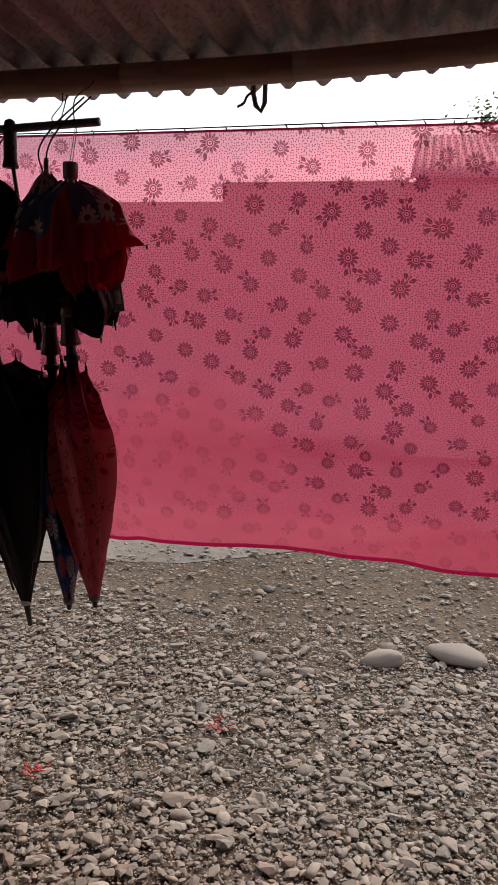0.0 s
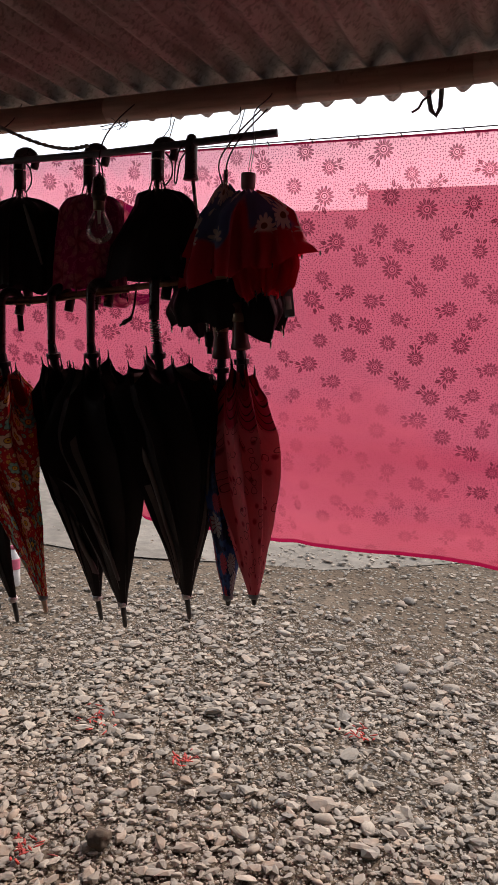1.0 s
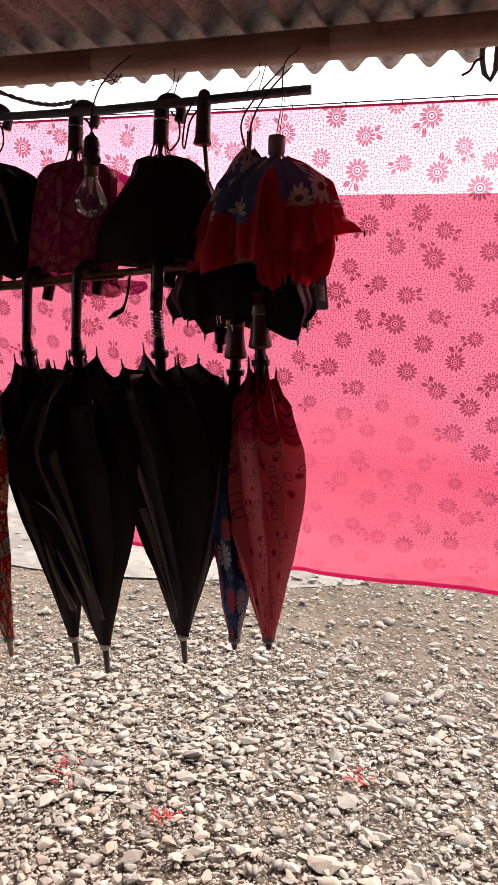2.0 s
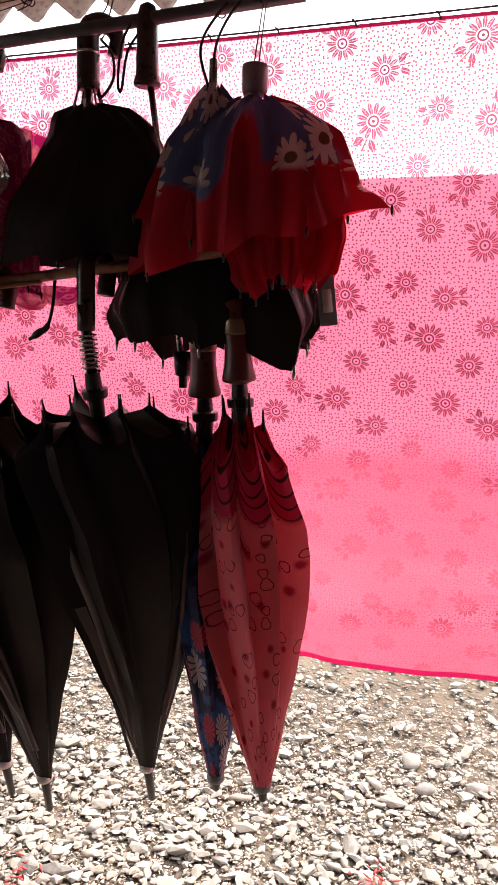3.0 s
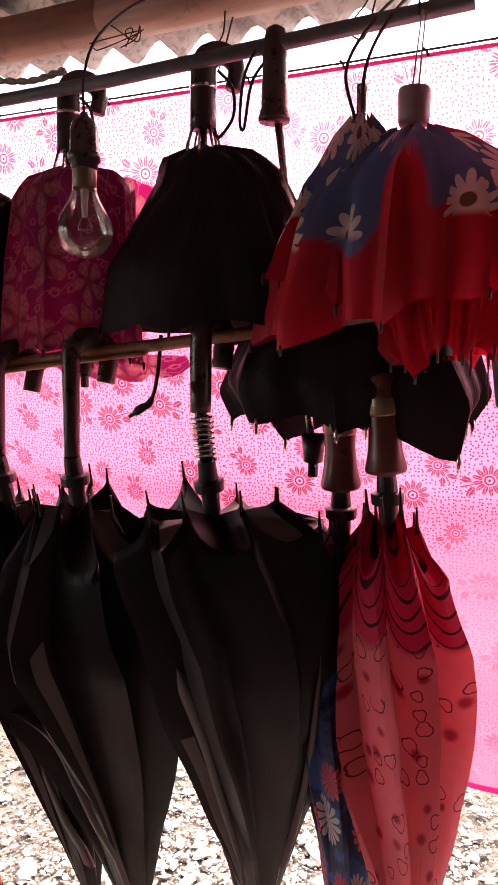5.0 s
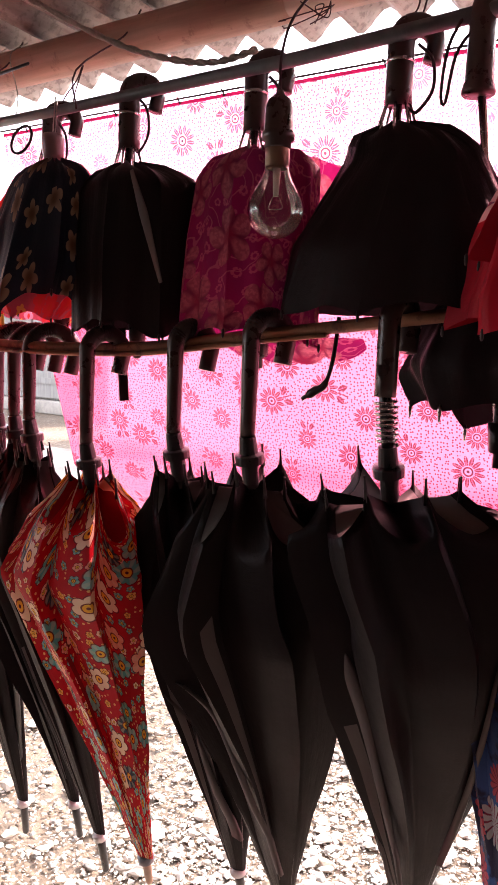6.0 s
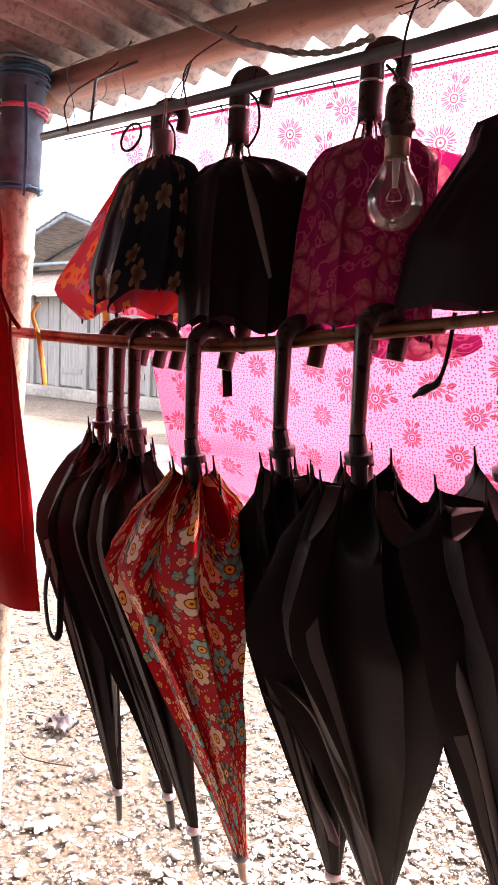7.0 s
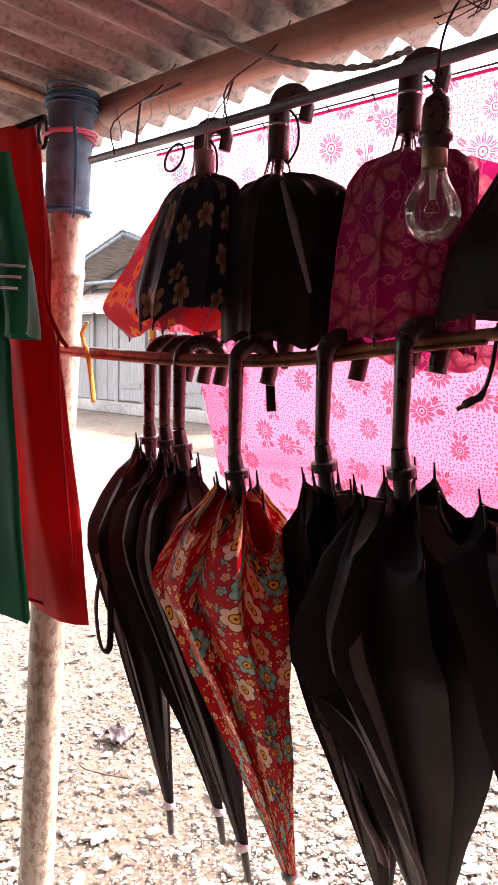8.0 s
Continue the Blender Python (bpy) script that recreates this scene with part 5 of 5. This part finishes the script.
folding_umbrella("red and yellow flowered umbrella, half open", (-1.165, 1.80, 1.772), 0.245, [(0.0, 0.018), (0.05, 0.07), (0.12, 0.09), (0.45, 0.145), (0.80, 0.198), (0.84, 0.196), (1.0, 0.12)], SUNNY, 27, pleat=0.06, squash=0.32, hem=0.012, lean=(-0.045, 0.0))


def low_black():
    """A short black umbrella on a straight grip; its canopy hangs lower than its neighbours."""
    ob = thing("folding_umbrella", (-0.42, 1.79, 1.39), "black umbrella hung low on a bare steel shaft", "umbrella", "folding umbrellas on the upper rail")
    bm, tips = open_canopy((-0.408, 1.80, 1.615), 0.195, [(0.0, 0.02), (0.1, 0.08), (0.4, 0.135), (0.75, 0.168), (1.0, 0.15)], 31, pleat=0.1, hem=0.022, squash=0.4)
    canopy = part("canopy", bm, BLACK, ob)
    for p in tips:
        part("rib_tip", lathe([(0.002, -0.008), (0.003, 0.0), (0.001, 0.012)], p, (0, 0, -1), 8), CHROME, canopy)
    part("shaft", tube([(-0.487, 1.76, 1.765), (-0.468, 1.775, 1.60), (-0.45, 1.785, 1.42)], 0.0045), CHROME, ob)
    part("handle", lathe([(0.0165, 0.0), (0.0175, 0.003), (0.0145, 0.014), (0.0135, 0.06), (0.0145, 0.078), (0.010, 0.094), (0.004, 0.098)], (-0.488, 1.752, 1.762), (0, 0, 1), 18), PLASTIC, ob)
    part("wrist_cord", tube(curve_pts([(-0.502, 1.745, 1.845), (-0.518, 1.74, 1.81), (-0.523, 1.74, 1.765), (-0.517, 1.738, 1.755), (-0.510, 1.74, 1.80), (-0.495, 1.745, 1.825)], 24), 0.0018, 6), CORD, ob)
    part("ferrule", lathe([(0.0, 0.0), (0.006, 0.001), (0.006, 0.016), (0.011, 0.018), (0.014, 0.05)], (-0.447, 1.785, 1.378), (0, 0, 1), 14), BLACK_PLASTIC, ob)


low_black()


# ---- bulb on its wire ----
def bulb():
    ob = thing("light_bulb", (-0.675, 1.672, 1.615), "unlit clear glass bulb in a dark socket on a wire", "light bulb")
    x, y, z = -0.675, 1.672, 1.616
    part("glass", lathe([(0.001, 0.0), (0.012, 0.0022), (0.022, 0.009), (0.0285, 0.019), (0.0305, 0.030), (0.0285, 0.041), (0.0225, 0.053), (0.0165, 0.063), (0.0132, 0.072), (0.0128, 0.078)], (x, y, z), (0, 0, 1), 28), GLASS, ob)
    part("cap", lathe([(0.0122, 0.074), (0.0132, 0.076), (0.0132, 0.098), (0.0122, 0.100)], (x, y, z), (0, 0, 1), 20), BRASS, ob, "dull brass bulb cap")
    part("stem", lathe([(0.0048, 0.078), (0.0035, 0.055), (0.003, 0.045)], (x, y, z), (0, 0, 1), 10), WHITE_PLASTIC, ob)
    for s in (-1, 1):
        part("filament_wire", tube([(x + s * 0.002, y, z + 0.048), (x + s * 0.009, y, z + 0.034)], 0.0005, 5), CHROME, ob)
    part("filament", tube(curve_pts([(x - 0.009, y, z + 0.034), (x - 0.004, y - 0.004, z + 0.031), (x + 0.004, y + 0.004, z + 0.032), (x + 0.009, y, z + 0.034)], 12), 0.0006, 5), CHROME, ob)
    part("socket", lathe([(0.0135, 0.094), (0.0145, 0.096), (0.0145, 0.101), (0.0175, 0.103), (0.0180, 0.110), (0.0155, 0.113), (0.0150, 0.136), (0.0125, 0.144), (0.005, 0.150), (0.0035, 0.154)], (x, y, z), (0, 0, 1), 24), PLASTIC, ob, "dark bakelite socket")
    part("wire", tube(curve_pts([(x, y, z + 0.150), (x, y, z + 0.19), (x + 0.001, y + 0.02, z + 0.235), (x - 0.002, y + 0.08, z + 0.29), (x - 0.004, y + 0.15, z + 0.34)], 20), 0.0016, 6), CORD, ob)


bulb()


tangle = thing("wire_tangle", (-0.74, 1.83, 1.92), "tangle of thin dark wire under the roof beam", "wire")
rng = random.Random(4)
for _ in range(3):
    pts = [Vector((-0.74, 1.83, 1.915)) + Vector((rng.uniform(-1, 1), rng.uniform(-0.3, 0.3), rng.uniform(-0.4, 0.4))) * 0.042 for _ in range(5)]
    part("wire", tube(curve_pts(pts, 24), 0.0008, 6), CORD, tangle)
for i, (x, z) in enumerate(((-0.60, 1.90), (-0.42, 1.91), (-1.16, 1.905))):
    single("wire_end", tube(curve_pts([(x, 1.86, 1.94), (x + 0.006, 1.84, z), (x - 0.012, 1.83, z - 0.03), (x + 0.004, 1.83, z - 0.045), (x + 0.014, 1.83, z - 0.02), (x + 0.02, 1.84, z + 0.02)], 26), 0.0011, 6), CORD, (x, 1.86, 1.94), "loose end of thin wire", "wire", "loose wire ends")


def twisted_rope(ctrl, radius):
    line = curve_pts(ctrl, 120)
    bm = bmesh.new()
    for s in range(2):
        pts = [p + Vector((0, math.cos(i * 0.55 + s * math.pi), math.sin(i * 0.55 + s * math.pi))) * radius * 0.6 for i, p in enumerate(line)]
        sweep(bm, pts, radius, 6)
    return bm


single("twisted_rope", twisted_rope([(-1.16, 1.30, 2.02), (-1.10, 1.55, 1.965), (-1.0, 1.72, 1.905), (-0.90, 1.745, 1.865), (-0.82, 1.75, 1.848), (-0.755, 1.745, 1.850)], 0.0030), TWINE, (-1.16, 1.3, 2.02), "pale two-strand rope slung from roof to rail", "rope")

clip = thing("wire_bracket", (0.0, 1.95, 1.97), "bent metal strip hanging from the roof edge", "bracket")
part("strip", tube([(-0.012, 1.95, 2.01), (-0.010, 1.95, 1.95), (-0.004, 1.95, 1.925), (0.008, 1.95, 1.913), (0.016, 1.95, 1.93), (0.016, 1.95, 2.01)], 0.0055, 8, 0.4), STEEL, clip)
part("wire", tube(curve_pts([(-0.008, 1.95, 1.955), (-0.022, 1.945, 1.945), (-0.030, 1.945, 1.93), (-0.045, 1.945, 1.922)], 10), 0.003, 6), CORD, clip)


# ---- shirts beside the post ----
def shirt_panel(outline_fn, x0, x1, z0, z1, y0, thick, seed, nx=26, nz=44):
    bm = bmesh.new()
    uvl = bm.loops.layers.uv.new("UVMap")
    sides = []
    for sgn in (-1, 1):
        rows = []
        for j in range(nz + 1):
            v = j / nz
            lo, hi = outline_fn(v)
            row = []
            for i in range(nx + 1):
                u = i / nx
                x = x0 + (x1 - x0) * (lo + (hi - lo) * u)
                fold = 0.016 * math.sin(u * 10 + seed + 1.2 * v) * (0.3 + (1 - v)) + 0.012 * noise.noise(Vector((u * 4, v * 3, seed))) + 0.004 * noise.noise(Vector((u * 14, v * 5, seed)))
                bulge = thick * math.sin(math.pi * u) ** 0.5 * (1.1 - 0.5 * v)
                row.append(bm.verts.new((x, y0 + sgn * bulge + fold, z0 + (z1 - z0) * v + 0.006 * math.sin(u * 5 + seed) * (1 - v))))
            rows.append(row)
        sides.append(rows)
    for rows in sides:
        for j in range(nz):
            for i in range(nx):
                f = bm.faces.new((rows[j][i], rows[j][i + 1], rows[j + 1][i + 1], rows[j + 1][i]))
                for loop, (a, b) in zip(f.loops, ((i, j), (i + 1, j), (i + 1, j + 1), (i, j + 1))):
                    loop[uvl].uv = (a / nx * (x1 - x0), b / nz * (z1 - z0))
    bmesh.ops.remove_doubles(bm, verts=bm.verts, dist=0.0005)
    return bm


def red_outline(v):
    return 0.0, 1.0 - 0.365 * v - 0.035 * math.exp(-((v - 0.62) / 0.08) ** 2)


def green_outline(v):
    return 0.0, 1.0 - 0.07 * v if v < 0.6 else 0.958 - 0.35 * ((v - 0.6) / 0.4)


red = thing("red_jersey", (-1.35, 1.60, 1.08), "red sports jersey hanging by the post", "shirt")
part("body", shirt_panel(red_outline, -1.62, -1.169, 1.085, 1.845, 1.60, 0.02, 2), RED_KNIT, red)
part("hem_band", tube([(-1.62, 1.578, 1.098), (-1.40, 1.572, 1.092), (-1.185, 1.59, 1.098)], [0.004, 0.004, 0.003], 8, 0.4), RED_KNIT, red)
part("hanger_hook", tube([Vector((-1.305 + 0.012 * math.cos(a), 1.60, 1.822 + 0.022 * math.sin(a))) for a in (k * 0.5 for k in range(13))], 0.0035, 8), PLASTIC, red)
part("armhole_trim", tube(curve_pts([(-1.292, 1.585, 1.80), (-1.268, 1.578, 1.68), (-1.262, 1.576, 1.58), (-1.235, 1.578, 1.525), (-1.222, 1.588, 1.50)], 24), 0.0032, 8), RED_KNIT, red)
part("side_seam", tube(curve_pts([(-1.235, 1.580, 1.525), (-1.225, 1.577, 1.40), (-1.205, 1.580, 1.22), (-1.20, 1.585, 1.10)], 20), 0.0022, 6), RED_KNIT, red)
part("hanger_rod", tube([(-1.62, 1.60, 1.843), (-1.30, 1.60, 1.843)], 0.006, 8), BLACK_PLASTIC, red)
part("hanging_line", tube([(-1.50, 1.60, 1.845), (-1.50, 1.602, 2.06)], 0.0016, 6), CORD, red)
green = thing("green_jersey", (-1.35, 1.50, 1.10), "green sports jersey with white sleeve stripes", "shirt")
part("body", shirt_panel(green_outline, -1.60, -1.215, 1.10, 1.78, 1.50, 0.02, 5), GREEN_KNIT, green)
sleeve_bm = shirt_panel(lambda v: (0.0, 1.0 - 0.36 * v ** 1.8), -1.30, -1.115, 1.515, 1.75, 1.475, 0.022, 8, 18, 24)
sleeve_tree = BVHTree.FromBMesh(sleeve_bm)
slv = part("sleeve", sleeve_bm, GREEN_KNIT, green)
for k in range(3):
    z = 1.602 - k * 0.014
    dots_ = [sleeve_tree.ray_cast(Vector((-1.162 + 0.005 * m, 1.2, z - 0.001 * m * 0.3)), Vector((0, 1, 0)))[0] for m in range(8)]
    part("stripe", tube([q - Vector((0, 0.0015, 0)) for q in dots_ if q is not None], 0.005, 8, 0.35), WHITE_TAPE, slv, "white stripe")

part("hanging_line", tube([(-1.45, 1.50, 1.77), (-1.45, 1.50, 2.075)], 0.0016, 6), CORD, green)


# ---- across the road ----
def shed():
    ob = thing("plank_shed", (-12.3, 10.4, 0.0), "weathered grey plank shed with a rusty iron roof", "shed")
    x0, x1 = -17.0, -8.4
    body = part("wall", box(bmesh.new(), (x0, 10.46, 0.0), (x1, 13.5, 1.95)), PLANK, ob)
    rng = random.Random(12)
    x = x0
    while x < x1 - 0.1:
        w = rng.uniform(0.13, 0.2)
        part("plank", box(bmesh.new(), (x + 0.004, 10.42 + rng.uniform(0, 0.012), 0.24), (min(x + w, x1) - 0.004, 10.46, 1.93)), PLANK, body, smooth=False)
        x += w
    part("plinth", box(bmesh.new(), (x0, 10.25, 0.0), (x1, 10.5, 0.22), None, 0.02), CONCRETE, ob, "low concrete step")
    for xa in (-13.85, -12.98, -12.1, -11.2, -10.3):
        part("post", box(bmesh.new(), (xa - 0.06, 10.36, 0.2), (xa + 0.06, 10.42, 1.95)), PLANK, ob, smooth=False)
    for xa in (-12.9, -11.1):
        d = part("door", box(bmesh.new(), (xa, 10.385, 0.26), (xa + 0.72, 10.412, 1.8), None, 0.008), PLANK, ob, "shut plank door", smooth=False)
        for z in (0.5, 1.5):
            part("crossbar", box(bmesh.new(), (xa + 0.02, 10.365, z), (xa + 0.7, 10.384, z + 0.1)), PLANK, d, smooth=False)
        part("padlock", lathe([(0.0, 0), (0.03, 0.004), (0.034, 0.03), (0.03, 0.06), (0.0, 0.064)], (xa + 0.1, 10.36, 1.15), (0, 0, 1), 10), STEEL, d)
    slope = lambda y: 1.94 + (y - 10.1) * 0.26
    part("roof", corrugated(x0 - 0.2, x1 + 0.2, 10.05, 13.0, slope, 0.076, 0.02, step=5, yn=4), RUSTY, ob, "rusty corrugated iron roof")
    ob.location, ob.scale = (-14.35, 12.0, 0.0), (1.17, 1.17, 1.24)
    return ob


shed()


def open_roof():
    ob = thing("market_roof", (-13.0, 14.0, 0.0), "tall grey iron roof on posts behind the shed", "building")
    for x0, x1 in ((-17.5, -12.9), (-12.9, -8.9)):
        part("roof_sheet", corrugated(x0, x1, 11.8, 17.0, lambda y: 3.85, 0.2, 0.03, step=4, yn=2), ZINC, ob)
    for o in ob.children:
        for v in o.data.vertices:
            wx = v.co.x + ob.location.x
            v.co.z -= abs(wx + 12.9) * 0.30
    for y in (11.9, 13.6, 15.3):
        for s in (-1, 1):
            part("rafter", tube([(-12.9, y, 3.80), (-12.9 + s * 4.0, y, 3.80 - 1.2)], 0.06, 6), STEEL, ob)
        part("tie_beam", tube([(-16.5, y, 2.75), (-9.3, y, 2.75)], 0.05, 6), STEEL, ob)
        for x in (-16.2, -9.6):
            part("post", tube([(x, y, 0.0), (x, y, 2.85)], 0.07, 8), STEEL, ob)
    ob.location, ob.scale = (-18.2, 16.5, 0.0), (1.2, 1.0, 1.28)
    return ob


open_roof()


def plaster_row():
    ob = thing("plaster_building", (-3.5, 9.0, 0.0), "low limewashed building with a stepped parapet", "building")
    part("wall", box(bmesh.new(), (-7.9, 9.0, 0.0), (0.137, 13.0, 2.85)), LIMEWASH, ob, smooth=False)
    part("parapet", box(bmesh.new(), (-1.98, 8.98, 2.854), (0.137, 9.25, 3.06)), LIMEWASH, ob, smooth=False)
    part("step", box(bmesh.new(), (-7.9, 8.6, 0.0), (0.137, 8.99, 0.15), None, 0.02), CONCRETE, ob)
    tall = thing("tin_roofed_building", (3.0, 9.0, 0.0), "limewashed building with a rising grey iron roof", "building")
    part("wall", box(bmesh.new(), (0.141, 9.0, 0.0), (6.5, 12.6, 3.04)), LIMEWASH, tall, smooth=False)
    part("roof", corrugated(0.141, 6.7, 8.9, 12.6, lambda y: 3.05 + (y - 8.9) * 0.355, 0.1, 0.02, step=5, yn=3), ZINC, tall, "grey corrugated iron roof")
    part("back_wall", box(bmesh.new(), (0.141, 12.35, 3.045), (6.5, 12.6, 4.2)), LIMEWASH, tall, smooth=False)


plaster_row()


def tree(at, height, seed):
    rng = random.Random(seed)
    ob = thing("tree", at, "leafy green tree behind the buildings", "tree")
    a = Vector(at)
    bm = sweep(bmesh.new(), curve_pts([a, a + Vector((0.1, 0, height * 0.35)), a + Vector((-0.05, 0.1, height * 0.7))], 12), [0.16 - 0.009 * i for i in range(13)], 8)
    ends = []
    for k in range(9):
        s = a + Vector((0, 0, height * rng.uniform(0.4, 0.68)))
        e = s + Vector((rng.uniform(-1, 1), rng.uniform(-1, 1), rng.uniform(0.4, 1.0))) * height * 0.22
        sweep(bm, curve_pts([s, (s + e) / 2 + Vector((0, 0, 0.1)), e], 8), [0.06 - 0.005 * i for i in range(9)], 6)
        ends += [e, (s + e) / 2]
    part("trunk", bm, BARK, ob)
    vs, fs = [], []
    for e in ends + [a + Vector((0, 0, height * 0.82))] * 2:
        for _ in range(190):
            p = e + Vector((rng.gauss(0, 0.33), rng.gauss(0, 0.33), rng.gauss(0, 0.26)))
            d = Vector((rng.uniform(-1, 1), rng.uniform(-1, 1), rng.uniform(-0.8, 0.4))).normalized()
            w = d.cross(Vector((rng.uniform(-1, 1), rng.uniform(-1, 1), 1))).normalized()
            n, l = len(vs), rng.uniform(0.07, 0.14)
            vs += [p, p + d * l * 0.5 + w * l * 0.24, p + d * l, p + d * l * 0.5 - w * l * 0.24]
            fs.append((n, n + 1, n + 2, n + 3))
    me = bpy.data.meshes.new("crown")
    me.from_pydata([(v - a)[:] for v in vs], [], fs)
    me.materials.append(LEAF)
    crown = new("crown", me)
    crown.parent = ob


tree((1.42, 15.0, 0.0), 6.1, 6)

# ---- unseen walls that close the place; the side wall is added to dim the stall ----
for name, lo, hi, label in (("wall_back", (-4.2, -1.75, 0.0), (1.5, -1.65, 2.45), "plain board wall at the back of the stall"),
                            ("wall_side", (0.86, -1.65, 0.0), (0.94, 1.82, 2.2), "unseen plain board wall added to dim the side of the stall")):
    single(name, box(bmesh.new(), lo, hi), BOARD, lo, label, "wall", kind="structure", smooth=False)


# Unseen floor sheet, added dark so that less light bounces up inside the stall.
earth = bmesh.new()
bmesh.ops.create_grid(earth, x_segments=24, y_segments=20, size=0.5)
for v in earth.verts:
    v.co = Vector((-1.45 + v.co.x * 4.5, -0.25 + v.co.y * 2.7, 0.012 + 0.006 * noise.noise(v.co * 30)))
single("floor", earth, BOARD, (-1.45, -0.25, 0.0), "unseen dark floor added inside the stall to cut bounced light", "floor", kind="structure")


# ---- things on the ground ----
def stone_mesh(shape, name="stone"):
    vs, fs = SHAPES[shape]
    me = bpy.data.meshes.new(name)
    me.from_pydata(vs.tolist(), [], fs.tolist())
    me.polygons.foreach_set("use_smooth", [True] * len(me.polygons))
    me.materials.append(STONE)
    return me


MESHES = [stone_mesh(i) for i in range(4)]
RUBBLE = []
for vs_, fs_ in BROKEN[:8]:
    me_ = bpy.data.meshes.new("stone")
    me_.from_pydata((vs_ * 1.05).tolist(), [], fs_.tolist())
    me_.materials.append(STONE)
    RUBBLE.append(me_)


def stone(x, y, sx, sy, sz, turn, i, parent=None, shapes=MESHES):
    ob = new("stone", shapes[i % len(shapes)])
    ob.matrix_basis = Matrix.LocRotScale((x, y, sz * 0.4), Euler((0.1 * math.sin(i), 0.1 * math.cos(i), radians(turn))), (sx, sy, sz))
    ob.parent = parent
    return ob


for x, y, sx, sy, sz, turn in ((0.315, 3.40, 0.095, 0.06, 0.045, 4), (0.62, 3.52, 0.135, 0.075, 0.05, -8)):
    tagged(stone(x, y, sx, sy, sz, turn, int(x * 10)), "large smooth grey river boulder half sunk in gravel", "stone", "large stones")
for k, (x, y, s) in enumerate(((-0.22, 2.18, 0.055), (-0.16, 3.14, 0.06), (-0.224, 3.28, 0.07), (-0.387, 4.08, 0.05), (-0.36, 4.14, 0.06), (0.0, 3.2, 0.06), (0.1, 2.5, 0.05), (-0.1, 2.2, 0.05))):
    tagged(stone(x, y, s * 0.62, s * 0.44, s * 0.3, 40 * k, k), "rounded river stone lying proud of the gravel", "stone", "loose stones")
rng = random.Random(44)
for k in range(280):
    x, y = rng.uniform(-2.2, 1.2), 1.6 + 2.3 * rng.random()
    s = rng.uniform(0.012, 0.023)
    stone(x, y, s * rng.uniform(1.0, 1.7), s, s * rng.uniform(0.4, 0.65), rng.uniform(0, 360), k, ground, RUBBLE)

for x, y, r in ((-0.231, 2.65, 0.05), (-0.72, 2.24, 0.03), (-0.9, 1.66, 0.05), (-1.13, 2.34, 0.06)):
    heap = thing("red_scraps", (x, y, 0.03), "scraps of red paper among the gravel", "litter", "scraps of litter")
    rng = random.Random(int(y * 100))
    for _ in range(24):
        c = Vector((x + rng.gauss(0, r * 0.6), y + rng.gauss(0, r * 0.6), 0.035 + rng.uniform(0, 0.006)))
        d = Vector((rng.uniform(-1, 1), rng.uniform(-1, 1), rng.uniform(-0.2, 0.2))).normalized() * rng.uniform(0.006, 0.016)
        part("scrap", tube([c - d, c, c + d], [0.002, 0.004, 0.002], 6, 0.5), RED_BITS, heap)


def bottle():
    ob = thing("plastic_bottle", (-2.36, 3.34, 0.0), "clear plastic bottle with a red label standing on the ground", "bottle")
    part("body", lathe([(0.03, 0.0), (0.034, 0.006), (0.034, 0.08), (0.031, 0.09), (0.034, 0.10), (0.034, 0.16), (0.02, 0.19), (0.012, 0.2), (0.012, 0.212)], (-2.36, 3.34, 0.01), (0, 0, 1), 20), WHITE_PLASTIC, ob)
    part("label_band", lathe([(0.0345, 0.095), (0.0348, 0.1), (0.0348, 0.15), (0.0345, 0.155)], (-2.36, 3.34, 0.01), (0, 0, 1), 20), PINK_RIBBON, ob, "red label band")
    part("cap", lathe([(0.013, 0.205), (0.0145, 0.207), (0.0145, 0.222), (0.012, 0.225)], (-2.36, 3.34, 0.01), (0, 0, 1), 16), PINK_RIBBON, ob)


bottle()
clod = bmesh.new()
bmesh.ops.create_icosphere(clod, subdivisions=3, radius=1.0)
for v in clod.verts:
    v.co *= 1 + 0.5 * noise.noise(v.co * 1.7) + 0.3 * noise.noise(v.co * 4.5)
    v.co = Vector((-0.755 + v.co.x * 0.035, 1.80 + v.co.y * 0.03, 0.03 + v.co.z * 0.026))
single("dark_clod", clod, BARK, (-0.755, 1.80, 0.0), "dark crumbling clod of matted rubbish on the gravel", "litter", "scraps of litter")
wrapper = bmesh.new()
bmesh.ops.create_grid(wrapper, x_segments=10, y_segments=8, size=0.5)
for v in wrapper.verts:
    v.co = Vector((-2.48 + v.co.x * 0.12, 2.62 + v.co.y * 0.08, 0.035 + 0.035 * noise.noise(v.co * 4) + 0.02 * noise.noise(v.co * 9)))
single("crumpled_wrapper", wrapper, WRAPPER, (-2.48, 2.62, 0.0), "crumpled dark red wrapper on the ground", "litter", "scraps of litter")
single("twig", tube(curve_pts([(-2.42, 2.40, 0.03), (-2.36, 2.39, 0.035), (-2.28, 2.43, 0.03), (-2.22, 2.47, 0.028)], 12), 0.003, 6), BARK, (-2.42, 2.4, 0.03), "thin bent brown twig on the gravel", "twig")
